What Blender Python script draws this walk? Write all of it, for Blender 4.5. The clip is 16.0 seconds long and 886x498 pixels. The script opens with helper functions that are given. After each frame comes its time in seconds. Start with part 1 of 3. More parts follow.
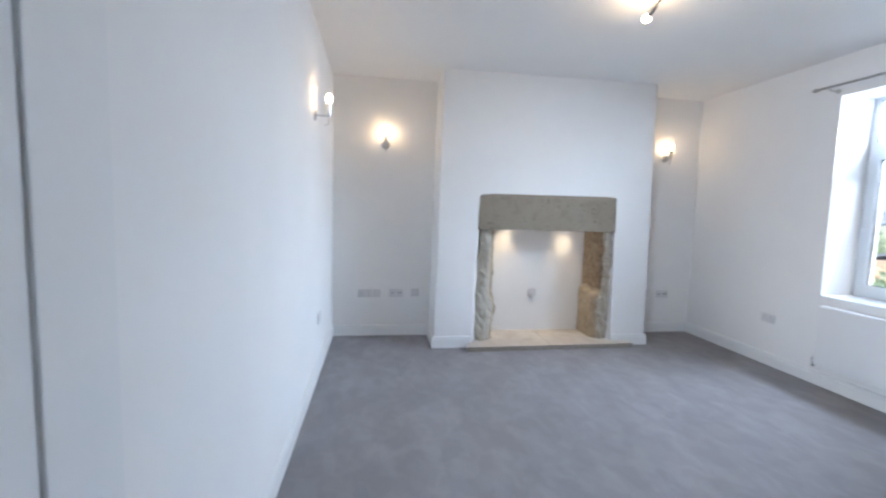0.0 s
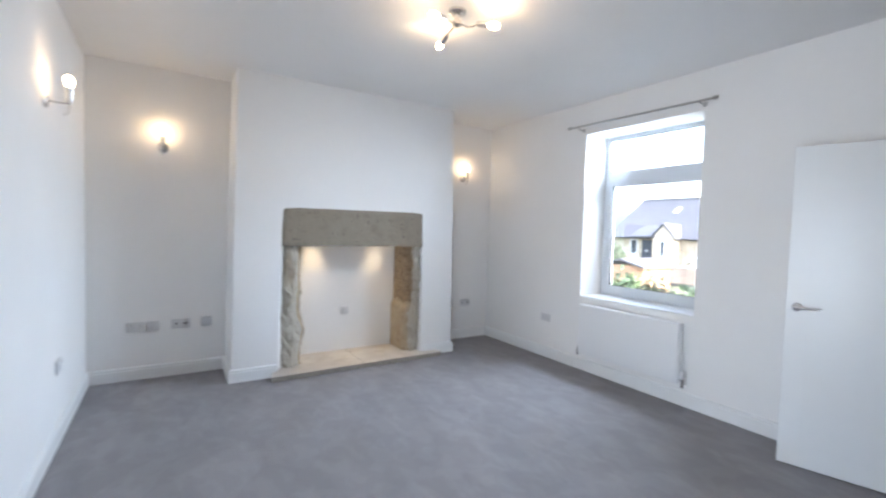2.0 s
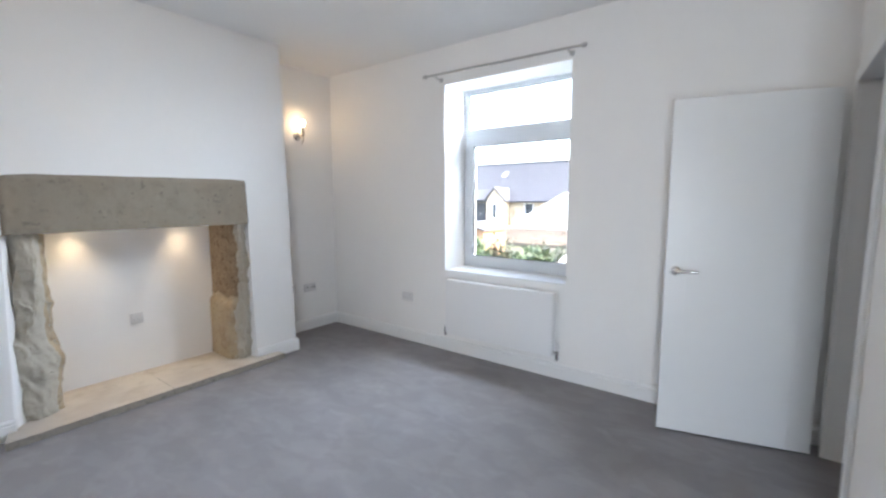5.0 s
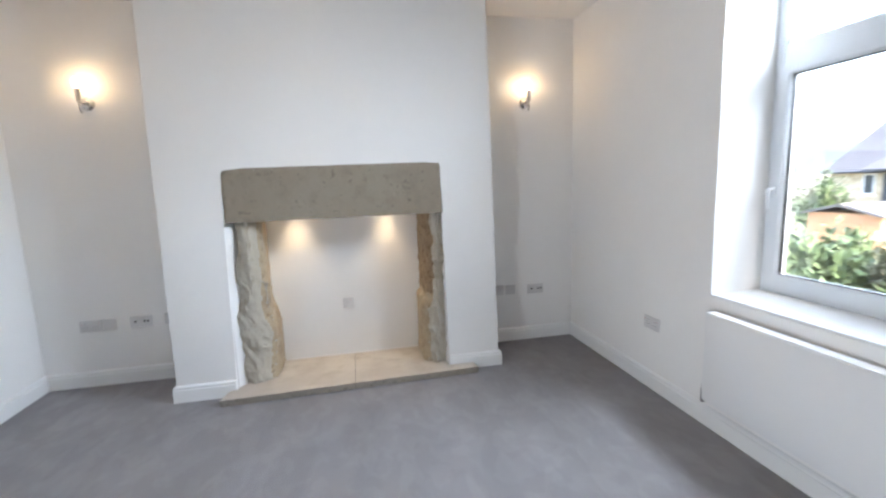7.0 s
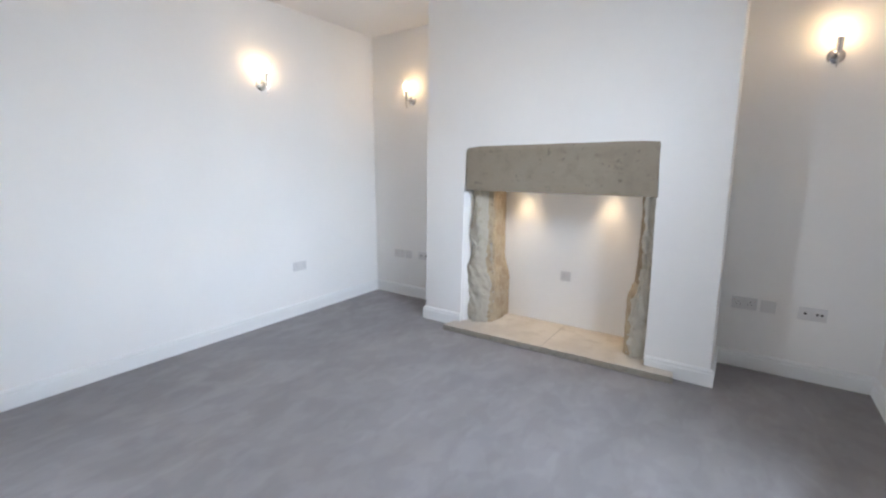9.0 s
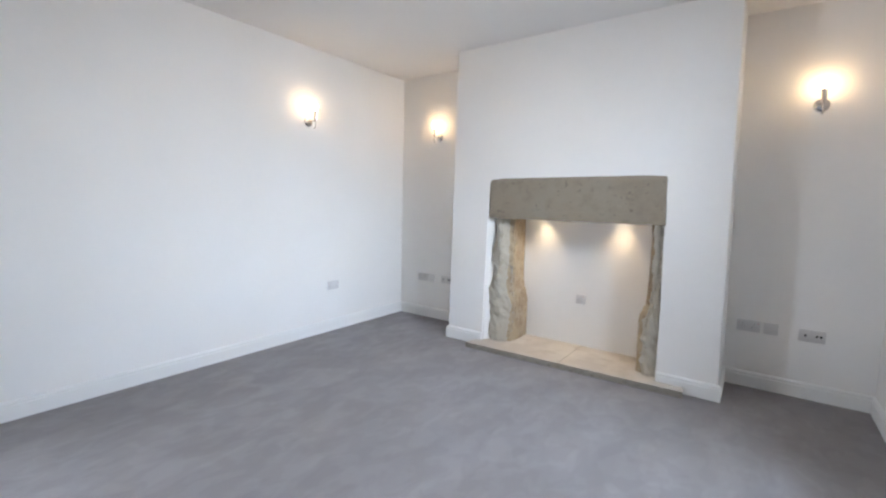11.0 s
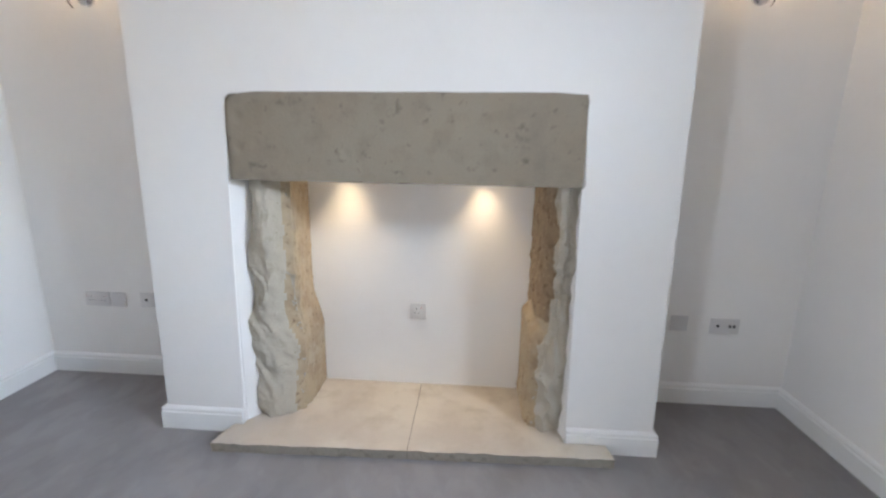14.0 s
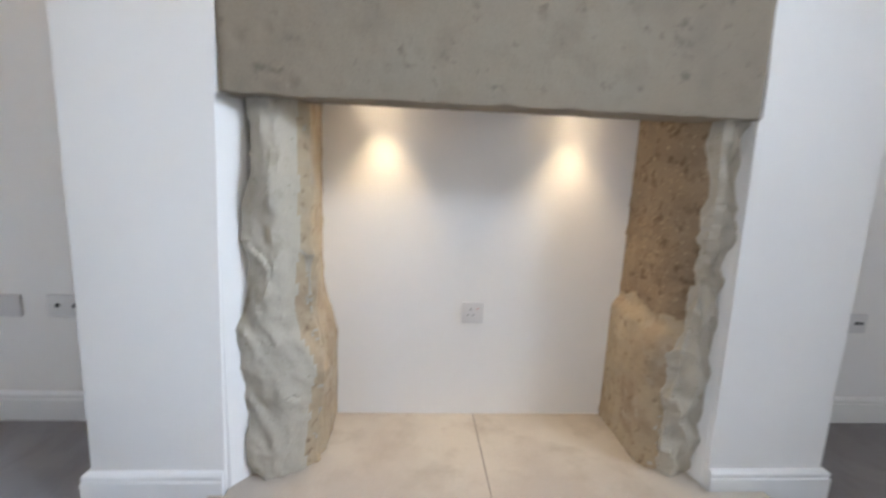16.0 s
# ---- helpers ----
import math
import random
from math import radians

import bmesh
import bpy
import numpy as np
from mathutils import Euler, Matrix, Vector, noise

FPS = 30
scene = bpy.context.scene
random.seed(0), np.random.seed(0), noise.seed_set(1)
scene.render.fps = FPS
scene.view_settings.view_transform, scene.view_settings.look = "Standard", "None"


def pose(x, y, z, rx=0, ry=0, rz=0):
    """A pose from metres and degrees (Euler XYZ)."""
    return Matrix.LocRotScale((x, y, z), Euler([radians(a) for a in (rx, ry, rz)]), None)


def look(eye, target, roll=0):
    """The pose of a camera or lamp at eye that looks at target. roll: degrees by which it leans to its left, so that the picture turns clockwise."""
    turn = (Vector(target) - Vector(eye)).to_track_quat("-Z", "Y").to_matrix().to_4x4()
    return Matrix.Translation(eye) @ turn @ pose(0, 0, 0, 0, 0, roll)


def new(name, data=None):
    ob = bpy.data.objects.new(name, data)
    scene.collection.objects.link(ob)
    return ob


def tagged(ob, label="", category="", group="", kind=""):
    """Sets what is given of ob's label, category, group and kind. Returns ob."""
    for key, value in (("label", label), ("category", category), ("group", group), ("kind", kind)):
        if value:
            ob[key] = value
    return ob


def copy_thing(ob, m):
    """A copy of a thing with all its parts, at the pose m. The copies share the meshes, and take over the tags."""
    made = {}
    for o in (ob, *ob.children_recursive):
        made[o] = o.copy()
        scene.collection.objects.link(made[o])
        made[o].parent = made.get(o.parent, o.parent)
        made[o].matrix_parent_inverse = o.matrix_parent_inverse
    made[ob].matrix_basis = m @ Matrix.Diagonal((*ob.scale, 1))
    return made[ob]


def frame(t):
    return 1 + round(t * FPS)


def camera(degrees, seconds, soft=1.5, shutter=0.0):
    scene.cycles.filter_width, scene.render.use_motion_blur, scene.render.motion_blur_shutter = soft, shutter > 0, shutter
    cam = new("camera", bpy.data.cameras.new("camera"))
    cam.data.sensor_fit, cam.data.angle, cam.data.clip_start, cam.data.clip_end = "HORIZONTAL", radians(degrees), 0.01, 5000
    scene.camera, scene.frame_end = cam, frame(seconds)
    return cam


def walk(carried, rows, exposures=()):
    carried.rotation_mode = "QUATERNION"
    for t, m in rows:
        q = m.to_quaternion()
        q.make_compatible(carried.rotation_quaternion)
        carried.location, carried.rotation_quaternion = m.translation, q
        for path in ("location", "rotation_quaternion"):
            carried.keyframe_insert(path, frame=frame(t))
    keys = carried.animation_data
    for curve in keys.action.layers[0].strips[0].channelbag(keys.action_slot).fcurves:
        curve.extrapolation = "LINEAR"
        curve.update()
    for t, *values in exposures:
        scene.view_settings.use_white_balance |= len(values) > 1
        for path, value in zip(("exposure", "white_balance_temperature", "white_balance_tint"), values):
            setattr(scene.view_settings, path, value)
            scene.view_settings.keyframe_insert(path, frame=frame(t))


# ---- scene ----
cam = camera(91.0, 16.0, soft=2.2, shutter=0.6)
PATH = [
    (0, (0.485, -0.335, 1.407), (0.779, 1.635, 1.223), 1.7),
    (0.5, (0.502, -0.332, 1.423), (0.994, 1.598, 1.246), 1.1),
    (1, (0.521, -0.319, 1.425), (1.141, 1.578, 1.291), 0.9),
    (1.5, (0.53, -0.289, 1.407), (1.32, 1.546, 1.322), 1.0),
    (2, (0.603, -0.24, 1.408), (1.664, 1.453, 1.319), 1.7),
    (2.5, (0.645, -0.118, 1.388), (1.863, 1.468, 1.34), 1.6),
    (3, (0.748, -0.028, 1.405), (2.294, 1.239, 1.362), -0.3),
    (3.2, (0.751, 0.029, 1.384), (2.416, 1.137, 1.362), -0.7),
    (5.3, (1.125, 0.511, 1.42), (2.637, 1.784, 1.118), -0.6),
    (5.5, (1.209, 0.589, 1.398), (2.575, 2.015, 1.081), -2.4),
    (6, (1.568, 0.696, 1.412), (2.667, 2.361, 1.267), 0.0),
    (6.5, (1.936, 0.758, 1.427), (2.723, 2.586, 1.235), -1.6),
    (7, (2.33, 0.814, 1.422), (2.714, 2.754, 1.126), -2.1),
    (7.5, (2.624, 0.992, 1.415), (2.739, 2.958, 1.064), -0.4),
    (8, (2.926, 1.068, 1.367), (2.327, 2.951, 1.055), 0.1),
    (8.5, (3.181, 0.986, 1.434), (2.312, 2.763, 1.141), 1.7),
    (9, (3.425, 0.781, 1.405), (2.31, 2.399, 1.035), 0.2),
    (11.3, (3.539, 0.419, 1.348), (2.379, 2.039, 1.173), 1.7),
    (11.5, (3.593, 0.494, 1.387), (2.613, 2.227, 1.207), 1.2),
    (12, (3.493, 0.765, 1.372), (2.698, 2.588, 1.159), 1.6),
    (12.5, (3.376, 1.084, 1.397), (2.767, 2.975, 1.165), 2.3),
    (13, (3.1, 1.442, 1.413), (2.569, 3.346, 1.106), 0.5),
    (13.5, (2.827, 1.788, 1.373), (2.5, 3.736, 1.063), 0.9),
    (14, (2.503, 2.134, 1.362), (2.38, 4.078, 0.91), 1.1),
    (14.5, (2.227, 2.377, 1.361), (2.301, 4.307, 0.841), 0.7),
    (15, (2.106, 2.598, 1.336), (2.253, 4.536, 0.863), 2.5),
    (15.5, (2.026, 2.696, 1.204), (2.304, 4.644, 0.845), 1.3),
    (16, (1.991, 2.727, 1.037), (2.125, 4.691, 0.683), 2.4),
]
walk(cam, [(t, look(eye, target, roll)) for t, eye, target, roll in PATH], [(0.0, 3.77, 5960, 14), (2.0, 3.75, 6180, 14), (3.2, 3.71, 6270, 14), (5.4, 3.67, 6450, 14), (6.5, 3.77, 6500, 14), (9.0, 3.78, 6480, 15), (16.0, 3.78, 6520, 15)])

# world and sun
world = bpy.data.worlds.new("overcast_sky")
world.use_nodes = True
scene.world = world
wn = world.node_tree.nodes
sky = wn.new("ShaderNodeTexSky")
sky.sky_type, sky.sun_disc = "NISHITA", False
sky.sun_elevation, sky.sun_rotation = radians(43), radians(180)
sky.dust_density, sky.air_density = 4.0, 1.0
world.node_tree.links.new(sky.outputs[0], wn["Background"].inputs[0])
wn["Background"].inputs[1].default_value = 0.15
sun = new("sun", bpy.data.lights.new("sun", "SUN"))
sun.data.energy, sun.data.angle, sun.data.color = 0.6, radians(25), (1.0, 0.96, 0.9)
sun.matrix_world = look((0, 0, 30), (0.3, 16, 30 - 15))

SCONCE_POWER, CEILING_POWER = 4.8, 9.2
SPOT_WATTS = 0.85
SPOT_WARM = (1.0, 0.79, 0.50)
WARM = (1.0, 0.71, 0.39)
# the sky's light, just outside the window's top light
skylight = new("window_skylight", bpy.data.lights.new("window_skylight", "AREA"))
skylight.data.shape, skylight.data.size, skylight.data.size_y = "RECTANGLE", 1.05, 0.5
skylight.data.energy, skylight.data.color, skylight.data.spread = 5.8, (0.70, 0.85, 1.0), radians(98)
skylight.matrix_world = look((4.98, 2.245, 2.42), (0.0, 3.5, 0.2))


# added fill lamp for daylight from behind the start, at the door's assumed, unseen glazing
doorfill = new("door_fill_light", bpy.data.lights.new("door_fill_light", "AREA"))
doorfill.data.shape, doorfill.data.size, doorfill.data.size_y = "RECTANGLE", 0.56, 1.6
doorfill.data.spread = radians(120)
doorfill.data.energy, doorfill.data.color = 2.7, (0.78, 0.89, 1.0)
doorfill.matrix_world = look((-0.33, -0.15, 1.1), (3.4, 2.6, 0.9))


# ---------------------------------------------------------------- materials
def material(name, colour, rough=0.6, metal=0.0, spots=(), bump=0.0, bump_scale=200.0, grain=0.0, grain_scale=60.0,
             emit=None, coat=0.0, vary=0.0):
    """A principled surface. spots: (scale, colour, from, to) layers of noise stains; grain: fine value variation."""
    m = bpy.data.materials.new(name)
    m.use_nodes = True
    nt = m.node_tree
    n, l = nt.nodes, nt.links
    b = n["Principled BSDF"]
    b.inputs["Roughness"].default_value = rough
    b.inputs["Metallic"].default_value = metal
    b.inputs["Coat Weight"].default_value = coat
    tc = n.new("ShaderNodeTexCoord")
    col = n.new("ShaderNodeRGB")
    col.outputs[0].default_value = (*colour, 1)
    out = col.outputs[0]
    for scale, c2, lo, hi in spots:
        t = n.new("ShaderNodeTexNoise")
        t.inputs["Scale"].default_value, t.inputs["Detail"].default_value = scale, 5
        r = n.new("ShaderNodeMapRange")
        r.inputs["From Min"].default_value, r.inputs["From Max"].default_value = lo, hi
        mix = n.new("ShaderNodeMix")
        mix.data_type = "RGBA"
        mix.inputs["B"].default_value = (*c2, 1)
        l.new(tc.outputs["Object"], t.inputs["Vector"])
        l.new(t.outputs["Fac"], r.inputs["Value"])
        l.new(r.outputs[0], mix.inputs["Factor"])
        l.new(out, mix.inputs["A"])
        out = mix.outputs["Result"]
    if grain:
        t = n.new("ShaderNodeTexNoise")
        t.inputs["Scale"].default_value, t.inputs["Detail"].default_value = grain_scale, 4
        r = n.new("ShaderNodeMapRange")
        r.inputs["To Min"].default_value, r.inputs["To Max"].default_value = 1 - grain, 1 + grain
        hsv = n.new("ShaderNodeHueSaturation")
        l.new(tc.outputs["Object"], t.inputs["Vector"])
        l.new(t.outputs["Fac"], r.inputs["Value"])
        l.new(r.outputs[0], hsv.inputs["Value"])
        l.new(out, hsv.inputs["Color"])
        out = hsv.outputs[0]
    if vary:
        info = n.new("ShaderNodeObjectInfo")
        geo = n.new("ShaderNodeNewGeometry")
        add = n.new("ShaderNodeMath")
        add.operation = "ADD"
        r = n.new("ShaderNodeMapRange")
        r.inputs["From Max"].default_value = 2
        r.inputs["To Min"].default_value, r.inputs["To Max"].default_value = 1 - vary, 1 + vary
        hsv = n.new("ShaderNodeHueSaturation")
        l.new(info.outputs["Random"], add.inputs[0])
        l.new(geo.outputs["Random Per Island"], add.inputs[1])
        l.new(add.outputs[0], r.inputs["Value"])
        l.new(r.outputs[0], hsv.inputs["Value"])
        l.new(out, hsv.inputs["Color"])
        out = hsv.outputs[0]
    l.new(out, b.inputs["Base Color"])
    if bump:
        t = n.new("ShaderNodeTexNoise")
        t.inputs["Scale"].default_value, t.inputs["Detail"].default_value = bump_scale, 6
        bp = n.new("ShaderNodeBump")
        bp.inputs["Strength"].default_value, bp.inputs["Distance"].default_value = bump, 0.004
        l.new(tc.outputs["Object"], t.inputs["Vector"])
        l.new(t.outputs["Fac"], bp.inputs["Height"])
        l.new(bp.outputs[0], b.inputs["Normal"])
    if emit:
        b.inputs["Emission Color"].default_value = (*emit[0], 1)
        b.inputs["Emission Strength"].default_value = emit[1]
    return m


WALL = material("white_emulsion", (0.85, 0.838, 0.82), 0.75, spots=[(1.3, (0.825, 0.813, 0.795), 0.4, 0.7)], bump=0.12, bump_scale=55, grain=0.012, grain_scale=25)
CEIL = material("ceiling_emulsion", (0.84, 0.83, 0.815), 0.8, spots=[(1.1, (0.815, 0.805, 0.79), 0.4, 0.7)], bump=0.1, bump_scale=40, grain=0.01, grain_scale=20)
GLOSS = material("white_gloss_paint", (0.80, 0.80, 0.79), 0.32, bump=0.05, bump_scale=30, grain=0.015, grain_scale=12)
CARPET = material("grey_carpet", (0.290, 0.276, 0.286), 0.95, bump=0.9, bump_scale=420, grain=0.14, grain_scale=330)


def brush_marks(m, layers):
    """Pile brushed one way or the other: long soft-edged strokes, a shade lighter or darker than the rest."""
    n, l = m.node_tree.nodes, m.node_tree.links
    base = n["Principled BSDF"].inputs["Base Color"]
    out = base.links[0].from_socket
    tc = n.new("ShaderNodeTexCoord")
    for angle, across, along, lo, hi, gain in layers:
        mp = n.new("ShaderNodeMapping")
        mp.inputs["Rotation"].default_value = (0, 0, radians(angle))
        mp.inputs["Scale"].default_value = (across, along, 1)
        t = n.new("ShaderNodeTexNoise")
        t.inputs["Scale"].default_value, t.inputs["Detail"].default_value = 1.0, 3.5
        t.inputs["Distortion"].default_value = 0.5
        r = n.new("ShaderNodeMapRange")
        r.interpolation_type = "SMOOTHSTEP"
        r.inputs["From Min"].default_value, r.inputs["From Max"].default_value = lo, hi
        r.inputs["To Min"].default_value, r.inputs["To Max"].default_value = 1 - gain, 1 + gain
        hsv = n.new("ShaderNodeHueSaturation")
        l.new(tc.outputs["Object"], mp.inputs[0])
        l.new(mp.outputs[0], t.inputs["Vector"])
        l.new(t.outputs["Fac"], r.inputs["Value"])
        l.new(r.outputs[0], hsv.inputs["Value"])
        l.new(out, hsv.inputs["Color"])
        out = hsv.outputs[0]
    l.new(out, base)


brush_marks(CARPET, [(14, 2.4, 1.2, 0.42, 0.60, 0.035), (-34, 4.6, 2.4, 0.45, 0.58, 0.04), (60, 9.0, 6.0, 0.45, 0.58, 0.035)])
STONE = material("grey_gritstone", (0.45, 0.415, 0.345), 0.85,
                 spots=[(4.0, (0.47, 0.43, 0.355), 0.42, 0.62), (13.0, (0.35, 0.305, 0.235), 0.58, 0.74), (50.0, (0.24, 0.205, 0.155), 0.66, 0.76)],
                 bump=0.5, bump_scale=70, grain=0.07, grain_scale=120)
SAWN = material("sawn_lintel_stone", (0.278, 0.232, 0.178), 0.85,
                spots=[(3.0, (0.285, 0.247, 0.195), 0.42, 0.62), (11.0, (0.235, 0.20, 0.155), 0.50, 0.75), (24.0, (0.18, 0.15, 0.115), 0.62, 0.76), (60.0, (0.20, 0.17, 0.13), 0.64, 0.80)],
                bump=0.35, bump_scale=110, grain=0.09, grain_scale=170)
# Brown and tan inner jamb faces: stone colour plus lamplight put into it.
BROWNSTONE = material("brown_weathered_lamplit_stone", (0.30, 0.22, 0.14), 0.9,
                    spots=[(7.0, (0.25, 0.18, 0.115), 0.45, 0.62), (26.0, (0.16, 0.10, 0.055), 0.56, 0.70), (60.0, (0.47, 0.36, 0.23), 0.60, 0.75)],
                    bump=1.0, bump_scale=38, grain=0.12, grain_scale=110)
TANSTONE = material("tan_dressed_lamplit_stone", (0.44, 0.35, 0.235), 0.85,
                    spots=[(6.0, (0.36, 0.27, 0.18), 0.45, 0.60), (15.0, (0.43, 0.35, 0.25), 0.52, 0.66), (34.0, (0.24, 0.17, 0.11), 0.58, 0.72)], bump=0.5, bump_scale=60, grain=0.08, grain_scale=120)
FLAG = material("pale_sandstone_slab", (0.53, 0.468, 0.405), 0.75,
                spots=[(3.0, (0.62, 0.565, 0.49), 0.42, 0.62), (9.0, (0.49, 0.43, 0.36), 0.52, 0.76)], bump=0.25, bump_scale=60, grain=0.05, grain_scale=130)
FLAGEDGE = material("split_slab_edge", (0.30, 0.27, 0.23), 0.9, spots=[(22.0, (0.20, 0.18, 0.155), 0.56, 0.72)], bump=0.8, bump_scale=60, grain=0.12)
GROUT = material("dark_mortar_joint", (0.17, 0.145, 0.12), 0.95, bump=0.4, bump_scale=80, grain=0.1)
CHROME = material("brushed_chrome", (0.62, 0.61, 0.60), 0.22, 1.0, grain=0.04, grain_scale=90)
SATIN = material("satin_nickel", (0.50, 0.49, 0.48), 0.35, 1.0, grain=0.05, grain_scale=90)
PLASTIC = material("white_socket_plastic", (0.66, 0.65, 0.645), 0.35, grain=0.01, grain_scale=40)
DARK = material("dark_slot", (0.02, 0.02, 0.02), 0.6)
RED = material("red_neon_mark", (0.5, 0.03, 0.02), 0.4)
# The window frame's shade is in this colour: white plastic, darkened and blued.
UPVC = material("dimmed_white_upvc", (0.66, 0.69, 0.72), 0.28, grain=0.012, grain_scale=14)
GASKET = material("black_gasket", (0.02, 0.02, 0.022), 0.6, grain=0.1)
RADPAINT = material("white_radiator_enamel", (0.80, 0.80, 0.80), 0.3, grain=0.01, grain_scale=20, bump=0.02, bump_scale=40)
BULB = material("lit_frosted_bulb", (0.9, 0.85, 0.75), 0.4, emit=(WARM, CEILING_POWER))
CANDLE = material("lit_frosted_candle_bulb", (0.9, 0.85, 0.75), 0.4, emit=(WARM, SCONCE_POWER))
LED = material("lit_downlight_lens", (0.9, 0.85, 0.75), 0.4, emit=(SPOT_WARM, 3.0))
BOARD = material("hall_boards", (0.30, 0.24, 0.18), 0.6, grain=0.1, grain_scale=30)
# outside
RENDERED = material("buff_wall_stone", (0.50, 0.43, 0.33), 0.9, spots=[(3.0, (0.36, 0.30, 0.21), 0.45, 0.65)], bump=0.6, bump_scale=12, grain=0.12, grain_scale=9)
ROOFTILE = material("grey_roof_tile", (0.075, 0.078, 0.09), 0.8, grain=0.2, grain_scale=8, vary=0.2)
PALE = material("pale_render", (0.78, 0.74, 0.68), 0.8, spots=[(1.5, (0.72, 0.68, 0.62), 0.45, 0.65)], grain=0.04, grain_scale=9)
SHEDWOOD = material("orange_stained_boards", (0.45, 0.25, 0.14), 0.7, grain=0.2, grain_scale=14, vary=0.15)
FELT = material("grey_roofing_felt", (0.11, 0.11, 0.115), 0.9, grain=0.15, grain_scale=30)
BINGREEN = material("green_bin_plastic", (0.03, 0.16, 0.10), 0.45, grain=0.08, grain_scale=10)
DOORDARK = material("dark_blue_door_paint", (0.03, 0.035, 0.05), 0.4, grain=0.1, grain_scale=10)
DARKGLASS = material("dark_window_glass", (0.05, 0.06, 0.07), 0.08, grain=0.2, grain_scale=3)
LEAF = material("bright_shrub_leaf", (0.075, 0.115, 0.05), 0.6, vary=0.35, grain=0.15, grain_scale=9)
LEAF2 = material("grey_green_hedge_leaf", (0.085, 0.095, 0.06), 0.65, vary=0.35, grain=0.15, grain_scale=9)
BARK = material("bark", (0.10, 0.075, 0.05), 0.9, grain=0.2, grain_scale=40, bump=0.5, bump_scale=60)
GRASS = material("lawn_and_gravel", (0.09, 0.10, 0.05), 0.95, spots=[(0.35, (0.20, 0.18, 0.15), 0.46, 0.58), (3.0, (0.06, 0.075, 0.03), 0.5, 0.7)], bump=0.7, bump_scale=25, grain=0.2, grain_scale=14)
HILL = material("far_hill", (0.07, 0.09, 0.095), 0.95, spots=[(0.02, (0.10, 0.13, 0.10), 0.45, 0.6)], grain=0.15, grain_scale=0.2)
BRICK = material("red_brown_brick", (0.46, 0.35, 0.28), 0.9, vary=0.25, grain=0.15, grain_scale=20)


def glass_material():
    m = bpy.data.materials.new("window_glass")
    m.use_nodes = True
    n, l = m.node_tree.nodes, m.node_tree.links
    n.remove(n["Principled BSDF"])
    clear, gloss, fres, mix = (n.new("ShaderNodeBsdf" + k) if k in ("Transparent", "Glossy") else n.new("ShaderNode" + k) for k in ("Transparent", "Glossy", "Fresnel", "MixShader"))
    clear.inputs[0].default_value = (0.96, 0.98, 0.97, 1)
    gloss.inputs["Roughness"].default_value = 0.01
    fres.inputs[0].default_value = 1.45
    l.new(fres.outputs[0], mix.inputs[0])
    l.new(clear.outputs[0], mix.inputs[1])
    l.new(gloss.outputs[0], mix.inputs[2])
    l.new(mix.outputs[0], n["Material Output"].inputs[0])
    return m


GLASS = glass_material()


# ---------------------------------------------------------------- mesh helpers
def mesh_of(name, bm, mat, smooth=False):
    bmesh.ops.recalc_face_normals(bm, faces=bm.faces[:])
    me = bpy.data.meshes.new(name)
    bm.to_mesh(me)
    bm.free()
    me.materials.append(mat)
    if smooth:
        me.shade_smooth()
        me.set_sharp_from_angle(angle=radians(40))
    return me


def part(name, bm, mat, parent=None, label="", smooth=False):
    ob = new(name, mesh_of(name, bm, mat, smooth))
    if parent:
        ob.parent = parent
    return tagged(ob, label) if label else ob


def empty(name, m, label, category, group=""):
    ob = new(name)
    ob.matrix_world = m
    return tagged(ob, label, category, group)


def box(bm, x0, x1, y0, y1, z0, z1, bevel=0.0, seg=2):
    v = [bm.verts.new(p) for p in ((x0, y0, z0), (x1, y0, z0), (x1, y1, z0), (x0, y1, z0), (x0, y0, z1), (x1, y0, z1), (x1, y1, z1), (x0, y1, z1))]
    f = [bm.faces.new([v[i] for i in q]) for q in ((0, 3, 2, 1), (4, 5, 6, 7), (0, 1, 5, 4), (1, 2, 6, 5), (2, 3, 7, 6), (3, 0, 4, 7))]
    if bevel:
        edges = list({e for q in f for e in q.edges})
        bmesh.ops.bevel(bm, geom=edges, offset=bevel, segments=seg, affect="EDGES", profile=0.5)
    return bm


def boxed(*a, **k):
    return box(bmesh.new(), *a, **k)


def prism(bm, pts, axis, a, b):
    """Extrude a flat outline along an axis ('x', 'y' or 'z') from a to b."""
    def at(p, h):
        return {"x": (h, p[0], p[1]), "y": (p[0], h, p[1]), "z": (p[0], p[1], h)}[axis]
    lo = [bm.verts.new(at(p, a)) for p in pts]
    hi = [bm.verts.new(at(p, b)) for p in pts]
    bm.faces.new(lo)
    bm.faces.new(hi[::-1])
    for i in range(len(pts)):
        j = (i + 1) % len(pts)
        bm.faces.new((lo[j], lo[i], hi[i], hi[j]))
    return bm


def lathe(bm, prof, m=Matrix(), n=20):
    """Turn a profile of (radius, height) round the z axis of m."""
    rings = []
    for r, h in prof:
        rings.append([bm.verts.new(m @ Vector((r * math.cos(2 * math.pi * k / n), r * math.sin(2 * math.pi * k / n), h))) for k in range(n)])
    for a, b in zip(rings, rings[1:]):
        for k in range(n):
            bm.faces.new((a[k], a[(k + 1) % n], b[(k + 1) % n], b[k]))
    bm.faces.new(rings[0][::-1])
    bm.faces.new(rings[-1])
    return bm


